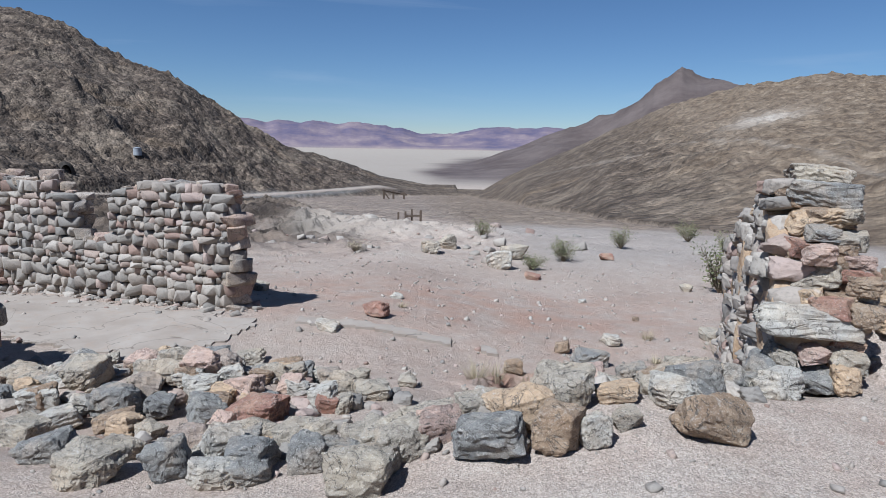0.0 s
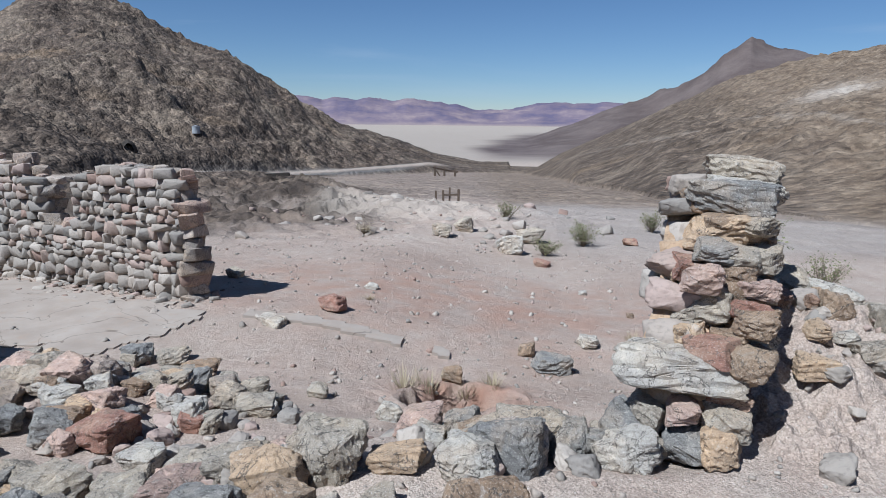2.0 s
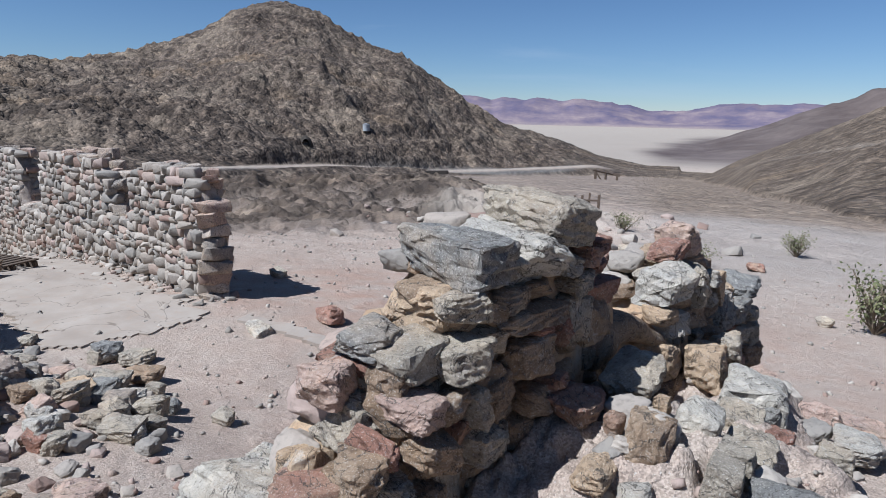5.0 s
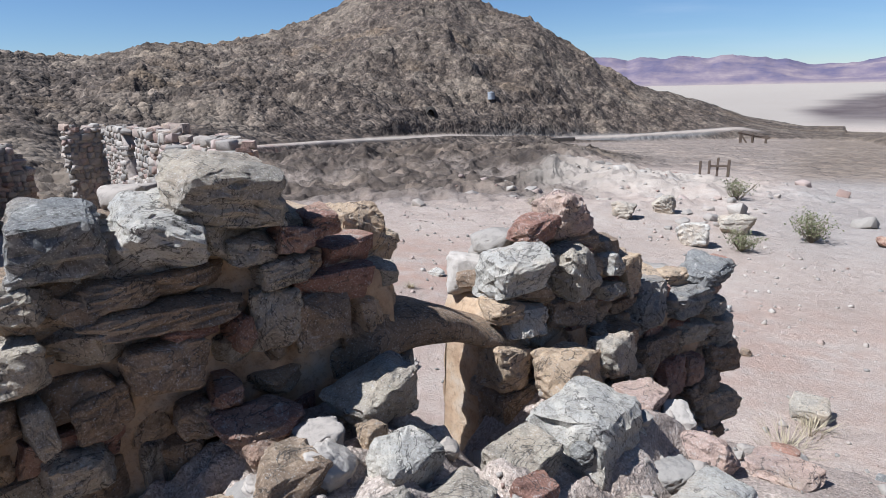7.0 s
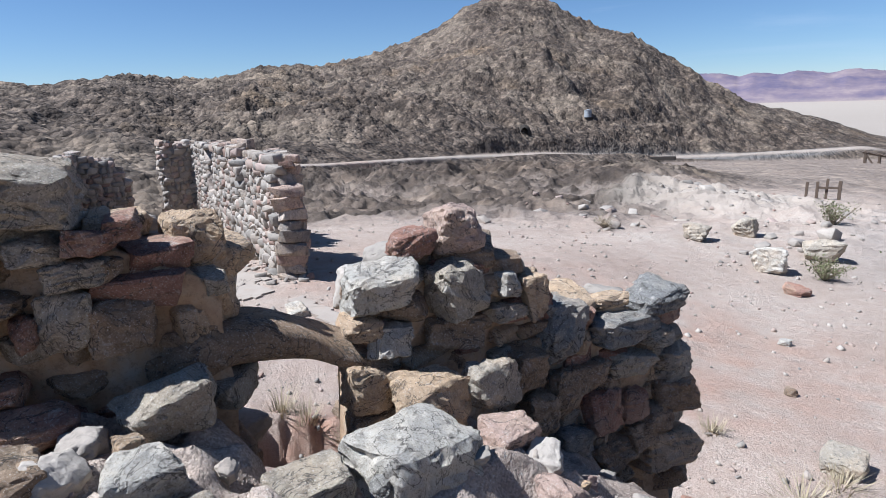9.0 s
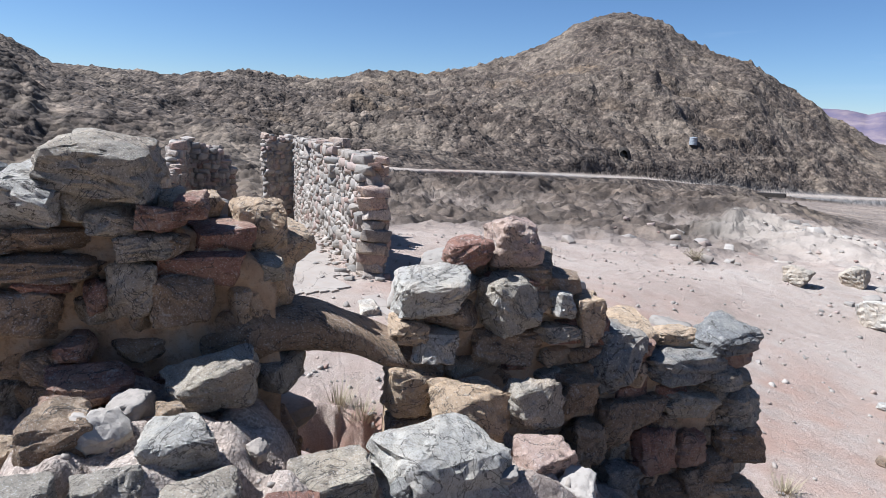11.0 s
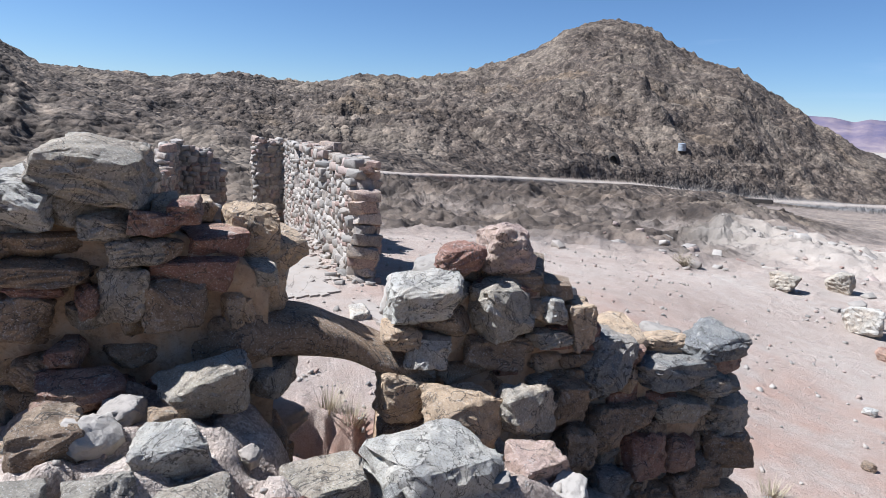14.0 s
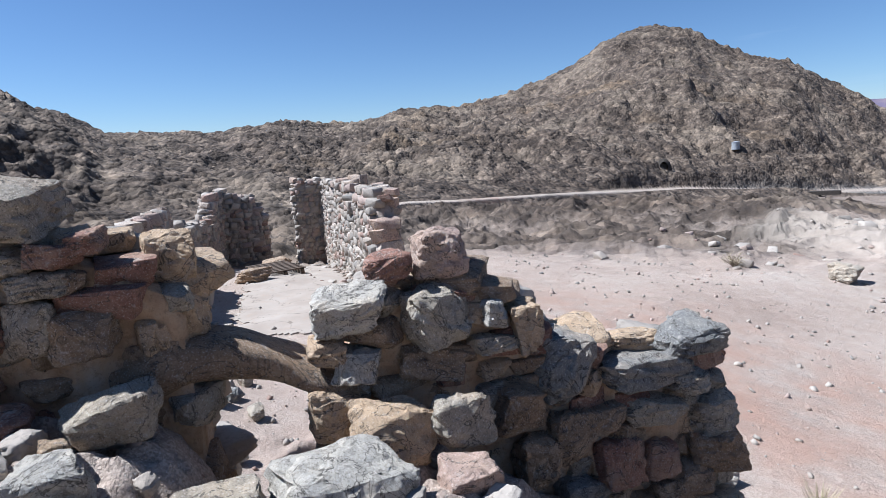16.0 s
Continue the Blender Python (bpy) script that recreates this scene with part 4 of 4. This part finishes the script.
# ---- loose rocks ----
def loose_rock(kind, x, y, w, h, seed, z=None, group="fallen wall rocks", depth=None, sink=0.12):
    rng = random.Random(seed)
    me = rng.choice(BOULDERS[kind])
    ob = new("rock", me)
    d = depth or (w * rng.uniform(0.7, 1.0))
    base = ground_z(x, y) if z is None else z - h / 2
    turn = rng.uniform(-0.5, 0.5) + (math.pi if rng.random() < 0.5 else 0)
    ob.matrix_basis = Matrix.Translation((x, y, base + h * (0.5 - sink if z is None else 0.5))) @ Euler((rng.uniform(-0.2, 0.2), rng.uniform(-0.2, 0.2), turn)).to_matrix().to_4x4() @ Matrix.Diagonal((w, d, h, 1))
    size = "large" if w > 0.34 else "small" if w < 0.16 else "middling"
    return tagged(ob, f"{size} {WORDS[kind]} angular rock lying on sandy ground", "rock", group)


for number, (kind, u, v, z, w, h) in enumerate(RUBBLE + RUBBLE_LOW):
    x, y = near_wall(u, v)
    ob = loose_rock(kind, x, y, w, max(h, 0.1) * 0.95, 1000 + number, z - 0.01, "rubble against the near wall", w * 0.75)
    ob.matrix_basis = Matrix.Translation(ob.matrix_basis.translation) @ Matrix.Rotation(radians(WALL_DEG), 4, "Z") @ Euler((0.1, 0.08 * (number % 3 - 1), 0.2)).to_matrix().to_4x4() @ Matrix.Diagonal((*ob.matrix_basis.to_scale(), 1))
for number, (kind, x, y, w, h) in enumerate(FOOTING + HEAP_FRONT + HEAP_BACK):
    loose_rock(kind, x, y + w * 0.25, min(0.46, w * 0.86), min(0.3, h * 0.85), 1100 + number)
for number, (kind, x, y, w, h) in enumerate(STRAYS + OUTSIDE + OUTSIDE_FAR):
    loose_rock(kind, x, y + w * 0.2, w, h, 1200 + number, group="stray rocks")


def scatter_rocks():
    """The smaller rocks of the tumbled front wall, its bends and its skirts."""
    rng = random.Random(5)
    items = []

    def lay(kind, x, y, w, h, seed, **more):
        if w > 0.19:
            return loose_rock(kind, x, y, w, h, seed, **more)
        m = Matrix.Translation((x, y, ground_z(x, y) + h * 0.3)) @ spun(rng, 0.5) @ Matrix.Diagonal((w * 1.1, w, h, 1))
        items.append((rng.choice(BOULDERS["m"]), m))

    for i in range(105):
        t = rng.random()
        x = -6.0 + 8.2 * t
        y = 5.0 + 0.9 * max(0, -x - 0.5) * 0.35 - 1.5 * step(-0.6, 1.4, x) + rng.gauss(0, 0.55 - 0.2 * t)
        if x > -0.2:
            y = 4.2 - 0.35 * x + rng.gauss(0, 0.3)
        w = rng.choice((0.1, 0.14, 0.18, 0.24, 0.3)) * rng.uniform(0.8, 1.2)
        lay(rng.choice("ggbbwtprdmm"), x, y, w, w * rng.uniform(0.5, 0.8), 2000 + i)
    for i in range(44):
        u, v = rng.uniform(-0.3, 4.4), abs(rng.gauss(0.25, 0.45)) + 0.1
        x, y = near_wall(u, v)
        if (x - 4.8) ** 2 + (y - 3.7) ** 2 < 0.5:
            continue
        w = rng.choice((0.05, 0.07, 0.09, 0.12, 0.15))
        lay(rng.choice("ggbwttpr"), x, y, w, w * rng.uniform(0.5, 0.8), 2300 + i, group="rubble against the near wall")
    for i in range(230):
        if i < 160:
            x, y = -2.2 + rng.gauss(0, 1.0), 5.5 + rng.gauss(0, 0.42)
        else:
            x = rng.uniform(-2.0, 2.3)
            y = 3.25 + 0.12 * max(0, x) + rng.gauss(0, 0.22)
        w = rng.choice((0.12, 0.15, 0.19, 0.23, 0.27, 0.32)) * rng.uniform(0.85, 1.15)
        lay(rng.choice("gggbbwwwtpdm"), x, y, w, w * rng.uniform(0.55, 0.85), 2500 + i)
    for i in range(620):
        if i < 330:
            x, y = along(rng.uniform(-0.3, 12), abs(rng.gauss(0, 0.5)) + 0.05)
            w = 0.03 + 0.16 * rng.random() ** 2
        elif i < 490:
            x, y = rng.gauss(-0.5, 4.0), rng.uniform(18, 38)
            w = 0.1 + 0.5 * rng.random() ** 3
        else:
            x = rng.uniform(-6, 2)
            y = 5.2 - 0.4 * x * (x < 0) * 0.5 - 0.8 * (x > 0) + rng.gauss(0, 0.6)
            w = 0.04 + 0.1 * rng.random()
        m = Matrix.Translation((x, y, ground_z(x, y) + w * 0.12)) @ spun(rng, 0.4) @ Matrix.Diagonal((w * 1.2, w, w * 0.65, 1))
        items.append((rng.choice(BLOCKS), m))
    tagged(joined("rubble", items, None, ROCK_ISLE, "small broken stones strewn over the desert soil"), category="rubble")


scatter_rocks()


def pebbles():
    rng = random.Random(9)
    items = []
    for i in range(6500):
        if i < 3500:
            a, r = rng.uniform(0, 2 * math.pi), 0.4 + 5.5 * rng.random() ** 0.7
            x, y = 3.2 + math.cos(a) * r, 3.6 + math.sin(a) * r
        else:
            x, y = rng.uniform(-9, 9), rng.uniform(3, 20)
        s = 0.006 + 0.045 * rng.random() ** 5 + 0.008 * rng.random()
        if i > 3500:
            s *= 1.5
        m = Matrix.Translation((x, y, ground_z(x, y) + s * 0.15)) @ spun(rng, 1.0) @ Matrix.Diagonal((s * 1.3, s, s * 0.7, 1))
        items.append((rng.choice(TINY), m))
    ob = joined("gravel", items, None, ROCK_ISLE, "scattered grey and pink gravel on the desert soil")
    return tagged(ob, category="gravel")


pebbles()


# ---- broken concrete floor ----
def cement_material():
    k = Nodes("worn_cement", 0.9)
    c = k.ramp(k.noise(1.3, 6, 0.65), [(0.35, (0.285, 0.235, 0.19)), (0.65, (0.35, 0.3, 0.25))])
    c = k.mix(k.calc("MULTIPLY", k.band(k.noise(5, 7, 0.75), 0.54, 0.66), 0.6), c, (0.32, 0.245, 0.185))
    gap = k.band(k.calc("ABSOLUTE", k.calc("SUBTRACT", k.noise(0.9, 4, 0.55, warp=0.6), 0.5)), 0.006, 0.002)
    c = k.mix(k.calc("MULTIPLY", gap, 0.7), c, (0.14, 0.11, 0.085))
    return k.done(c, k.bump(k.noise(60, 5, 0.75), 0.5, 0.004))


CEMENT = cement_material()


def slab(name, inside, x0, x1, y0, y1, proud, label, cell=0.07):
    """A thin worn slab that follows the ground wherever inside(x, y) holds."""
    bm = bmesh.new()
    verts = {}

    def corner(i, j):
        if (i, j) not in verts:
            x, y = x0 + i * cell, y0 + j * cell
            w = noise.noise_vector(Vector((x * 6, y * 6, 2))) * 0.03
            verts[i, j] = bm.verts.new((x + w.x, y + w.y, ground_z(x, y) + proud + 0.012 * noise.noise(Vector((x * 2, y * 2, 0)))))
        return verts[i, j]

    for i in range(int((x1 - x0) / cell)):
        for j in range(int((y1 - y0) / cell)):
            x, y = x0 + (i + 0.5) * cell, y0 + (j + 0.5) * cell
            if inside(x, y):
                bm.faces.new((corner(i, j), corner(i + 1, j), corner(i + 1, j + 1), corner(i, j + 1)))
    low = bmesh.ops.extrude_face_region(bm, geom=list(bm.faces))
    for g in low["geom"]:
        if isinstance(g, bmesh.types.BMVert):
            g.co.z -= proud + 0.1
    bmesh.ops.recalc_face_normals(bm, faces=bm.faces)
    me = bpy.data.meshes.new(name)
    bm.to_mesh(me)
    bm.free()
    me.materials.append(CEMENT)
    return tagged(new(name, me), label, "slab", kind="structure")


def house_floor(x, y):
    edge = 0.3 * noise.noise(Vector((x * 1.6, y * 1.6, 8))) + 0.12 * noise.noise(Vector((x * 6, y * 6, 5)))
    a = (x + 3.0) * LA + (y - 9.95) * LB
    off = -(x + 3.0) * LB + (y - 9.95) * LA
    return 0.75 + edge < off < 2.75 + edge and -0.75 + edge < a < 9


def kerb_strip(x, y):
    t = (x + 2.0) / 2.95
    edge = 0.06 * noise.noise(Vector((x * 4, y * 4, 1)))
    return 0 < t < 1 and abs(y - (8.92 - 0.66 * t)) < 0.13 + edge and noise.noise(Vector((x * 1.1, 0, 4))) > -0.22


slab("floor", house_floor, -12.5, -1.2, 6.0, 12.5, 0.025, "pale worn cement floor slab of the ruined house")
slab("trim", kerb_strip, -2.2, 1.1, 8.0, 9.2, 0.045, "broken low concrete kerb across the court")


# ---- plants ----
def part(name, bm, material, parent, label=""):
    bmesh.ops.recalc_face_normals(bm, faces=bm.faces)
    me = bpy.data.meshes.new(name)
    bm.to_mesh(me)
    bm.free()
    me.materials.append(material)
    ob = new(name, me)
    ob.parent = parent
    return tagged(ob, label)


def twig(bm, a, b, r0, r1, sides=4):
    a, b = Vector(a), Vector(b)
    q = (b - a).to_track_quat("Z", "Y").to_matrix()
    lo, hi = [], []
    for k in range(sides):
        c = Vector((math.cos(2 * math.pi * k / sides), math.sin(2 * math.pi * k / sides), 0))
        lo.append(bm.verts.new(a + q @ (c * r0)))
        hi.append(bm.verts.new(b + q @ (c * r1)))
    for k in range(sides):
        bm.faces.new((lo[k], lo[(k + 1) % sides], hi[(k + 1) % sides], hi[k]))


def bush(x, y, wide, tall, seed, leafy=1.0, label="sparse olive creosote bush on gravelly soil"):
    rng = random.Random(seed)
    ob = new("desert_bush")
    ob.location = (x, y, ground_z(x, y) - 0.02)
    tagged(ob, label, "bush", "desert bushes")
    wood, leaves = bmesh.new(), bmesh.new()
    for i in range(34):
        a, lean = rng.uniform(0, 2 * math.pi), rng.uniform(0.1, 1.0)
        p, r = Vector((0, 0, 0)), 0.012 * wide
        d = Vector((math.cos(a) * lean * wide / 2, math.sin(a) * lean * wide / 2, tall * rng.uniform(0.6, 1.0)))
        for k in range(4):
            q = p + d * 0.25 + Vector((rng.uniform(-1, 1), rng.uniform(-1, 1), rng.uniform(-0.5, 0.8))) * wide * 0.05
            twig(wood, p, q, r, r * 0.7)
            r *= 0.7
            if k > 0:
                for _ in range(int(7 * leafy) + 1):
                    c = q + Vector((rng.gauss(0, 1), rng.gauss(0, 1), rng.gauss(0, 1))) * wide * 0.06
                    if rng.random() < 0.35:
                        twig(wood, q, c, r * 0.6, r * 0.3, 3)
                    s = wide * rng.uniform(0.008, 0.02)
                    e = Vector((rng.gauss(0, 1), rng.gauss(0, 1), rng.gauss(0, 1))).normalized()
                    f = e.orthogonal().normalized()
                    leaves.faces.new([leaves.verts.new(c + v) for v in (e * s * 1.6, f * s, -e * s * 1.6, -f * s)])
            p = q
    part("stem", wood, TWIG, ob)
    part("crown", leaves, LEAF if leafy > 0.5 else STRAW, ob)
    return ob


bush(7.4, 15.0, 1.7, 1.15, 1, 1.0, "large creosote bush with olive leaves on gravel")
bush(9.0, 14.5, 1.1, 0.8, 2, 0.7)
bush(4.6, 20.5, 1.2, 0.7, 3)
bush(3.2, 18.6, 0.9, 0.45, 4)
bush(2.3, 26.0, 1.3, 0.7, 5, 0.7)
bush(8.0, 25.0, 1.2, 0.8, 6)
bush(11.0, 22.0, 1.3, 0.8, 7)
bush(13.0, 30.0, 1.5, 0.9, 8)
bush(-2.5, 20.0, 0.8, 0.4, 9, 0.3, "small dry straw-coloured desert bush")


def grass_tuft(x, y, wide, tall, seed):
    rng = random.Random(seed)
    bm = bmesh.new()
    for i in range(90):
        a, lean = rng.uniform(0, 2 * math.pi), rng.random()
        r0 = rng.uniform(0, wide * 0.3)
        p = Vector((math.cos(a) * r0, math.sin(a) * r0, 0))
        q = p + Vector((math.cos(a) * lean * wide / 2, math.sin(a) * lean * wide / 2, tall * rng.uniform(0.5, 1)))
        s = Vector((-math.sin(a), math.cos(a), 0)) * 0.004
        bm.faces.new([bm.verts.new(v) for v in (p - s, p + s, q)])
    me = bpy.data.meshes.new("grass_tuft")
    bm.to_mesh(me)
    bm.free()
    me.materials.append(STRAW)
    ob = new("grass_tuft", me)
    ob.location = (x, y, ground_z(x, y) - 0.01)
    return tagged(ob, "dry straw-coloured grass tuft on sand", "grass", "dry grass tufts")


for number, (x, y, wide, tall) in enumerate(((0.55, 6.85, 0.5, 0.28), (0.8, 6.95, 0.45, 0.25), (1.2, 7.1, 0.4, 0.22), (1.5, 7.2, 0.35, 0.2), (4.5, 8.9, 0.7, 0.22), (4.7, 9.3, 0.5, 0.2), (-0.5, 10.3, 0.3, 0.12), (3.6, 9.6, 0.4, 0.2), (3.3, 8.4, 0.3, 0.15))):
    grass_tuft(x, y, wide, tall, 50 + number)


# ---- old timber and iron ----
def beam(bm, a, b, w, d):
    """A squared, slightly worn timber from a to b."""
    a, b = Vector(a), Vector(b)
    q = (b - a).to_track_quat("Z", "Y").to_matrix()
    rings = []
    for t, s in ((0, 0.85), (0.03, 1), (0.5, 0.97), (0.97, 1), (1, 0.85)):
        c = a.lerp(b, t)
        rings.append([bm.verts.new(c + q @ Vector((sx * w / 2 * s, sy * d / 2 * s, 0))) for sx, sy in ((-1, -1), (1, -1), (1, 1), (-1, 1))])
    for lo, hi in zip(rings, rings[1:]):
        for k in range(4):
            bm.faces.new((lo[k], lo[(k + 1) % 4], hi[(k + 1) % 4], hi[k]))
    bm.faces.new(list(reversed(rings[0])))
    bm.faces.new(rings[-1])


def timbers(name, place, pieces, label, category):
    ob = new(name)
    ob.location = place
    tagged(ob, label, category)
    for piece, a, b, w, d in pieces:
        bm = bmesh.new()
        beam(bm, a, b, w, d)
        part(piece, bm, TIMBER, ob)
    return ob


px, py = -2.75, 51.6
pz = -4.95
timbers("timber_posts", (px, py, pz), [
    ("post", (0, 0, -0.3), (0, 0, 1.75), 0.16, 0.16), ("post", (0.62, 0.1, -0.3), (0.6, 0.1, 1.8), 0.17, 0.17),
    ("post", (1.12, 0.3, -0.3), (1.15, 0.3, 2.0), 0.15, 0.15), ("post", (1.9, 0.2, -0.3), (1.9, 0.2, 1.9), 0.2, 0.2),
    ("crossbeam", (0.55, 0.1, 1.38), (1.95, 0.2, 1.42), 0.12, 0.14)], "four weathered standing timber posts with one crossbeam", "posts")

cx, cy, cz = -13.7, 240.3, -20.5
chute = [("deck_beam", (-3.0, 0, 2.6), (2.2, 0, 1.4), 0.35, 0.3), ("deck_beam", (-3.0, 1.6, 2.7), (2.2, 1.6, 1.5), 0.35, 0.3), ("brace", (-2.6, 0, 2.4), (-0.4, 0.2, -1.6), 0.3, 0.3)]
chute += [("post", (dx, dy, -3), (dx, dy, 2.4 - 0.2 * dx), 0.32, 0.32) for dx in (-2.6, -0.6, 1.6) for dy in (0, 1.6)]
chute += [("plank", (-2.9 + 0.5 * k, -0.3, 2.75 - 0.115 * k), (-2.9 + 0.5 * k, 1.9, 2.8 - 0.115 * k), 0.42, 0.08) for k in range(8)]
timbers("ore_chute", (cx, cy, cz), chute, "collapsed dark timber ore chute on the valley slope", "ruin").scale = (1.9, 1.9, 1.5)


def lathe(bm, profile, sides=32):
    rings = [[bm.verts.new((math.cos(2 * math.pi * k / sides) * r, math.sin(2 * math.pi * k / sides) * r, z)) for k in range(sides)] for r, z in profile]
    for lo, hi in zip(rings, rings[1:]):
        for k in range(sides):
            bm.faces.new((lo[k], lo[(k + 1) % sides], hi[(k + 1) % sides], hi[k]))
    bm.faces.new(list(reversed(rings[0])))
    bm.faces.new(rings[-1])


def on_slope(az, el):
    """The place on the hillside az degrees left of north that lies el degrees above the path's eye level."""
    r = np.arange(90, 320, 0.5)
    x, y = HUB[0] - math.sin(radians(az)) * r, HUB[1] + math.cos(radians(az)) * r
    z = land(x, y)[0]
    hits = np.nonzero(z > HUB[2] + r * math.tan(radians(el)))[0]
    i = int(hits[0]) if len(hits) else len(r) - 1
    return float(x[i]), float(y[i]), float(z[i])


tank = new("water_tank")
tank.location = on_slope(26.5, -1.6)
tank.scale = (0.6, 0.6, 0.6)
tagged(tank, "small galvanised steel water tank on the rocky hillside", "tank")
bm = bmesh.new()
lathe(bm, [(1.9, 0), (1.95, 0.1), (1.9, 1.2), (1.95, 1.3), (1.9, 1.4), (1.9, 2.6), (1.96, 2.7), (1.9, 2.8), (1.9, 3.6)])
part("shell", bm, STEEL, tank)
bm = bmesh.new()
lathe(bm, [(2.02, 3.6), (2.02, 3.68), (0.2, 4.1), (0.2, 4.2)])
part("lid", bm, STEEL, tank)


def adit(x, y, wide, tall):
    """A mine mouth: a rough stone collar round a dark, deep drift."""
    ob = new("mine_entrance")
    ob.location = (x, y, ground_z(x, y) - 0.6)
    ob.rotation_euler.z = math.atan2(-(x - 3), y - 3)
    tagged(ob, "small dark mine entrance cut into the rocky hillside", "mine")
    bm = bmesh.new()
    outer, inner, back = [], [], []
    for k in range(13):
        a = math.pi * k / 12
        c, s = math.cos(a), math.sin(a)
        j = 1 + 0.12 * noise.noise(Vector((k * 1.7, x, 0)))
        outer.append(bm.verts.new((c * wide * 0.85 * j, 0.3, s * tall * 1.35 * j)))
        inner.append(bm.verts.new((c * wide * 0.5, -0.4, s * tall)))
        back.append(bm.verts.new((c * wide * 0.4, 5.0, s * tall * 0.8)))
    for k in range(12):
        bm.faces.new((outer[k], outer[k + 1], inner[k + 1], inner[k]))
        bm.faces.new((inner[k], inner[k + 1], back[k + 1], back[k]))
    bm.faces.new(back)
    bm.faces.new((inner[0], inner[12], back[12], back[0]))
    # the drift's inner shade is deepened by its near-black colour
    part("drift", bm, HOLE_DARK, ob)


adit(*on_slope(32.0, -3.0)[:2], 2.3, 2.2)

pit = new("loading_pit")
pit.location = on_slope(20.5, -5.4)
pit.rotation_euler.z = radians(20)
tagged(pit, "dark open loading pit beside the dirt road", "pit")
# a solid low slab; its dark colour stands for the shade in the pit
bm = bmesh.new()
beam(bm, (-5.5, 0, 0.1), (5.5, 0, 0.5), 2.2, 1.0)
part("cover", bm, HOLE_DARK, pit)

pallet_at = (-8.3, 9.75)
slats = [("slat", (-0.6 + 0.17 * k, -0.5, 0.16), (-0.6 + 0.17 * k, 0.5, 0.16), 0.1, 0.025) for k in range(8)]
slats += [("runner", (-0.65, dy, 0.08), (0.65, dy, 0.08), 0.07, 0.12) for dy in (-0.42, 0, 0.42)]
timbers("wooden_pallet", (*pallet_at, ground_z(*pallet_at)), slats, "grey weathered wooden pallet lying on the house floor", "pallet")
loose_rock("d", -9.6, 10.3, 0.9, 0.4, 3001, group="rocks on the house floor")
loose_rock("d", -7.4, 8.9, 0.7, 0.35, 3002, group="rocks on the house floor")
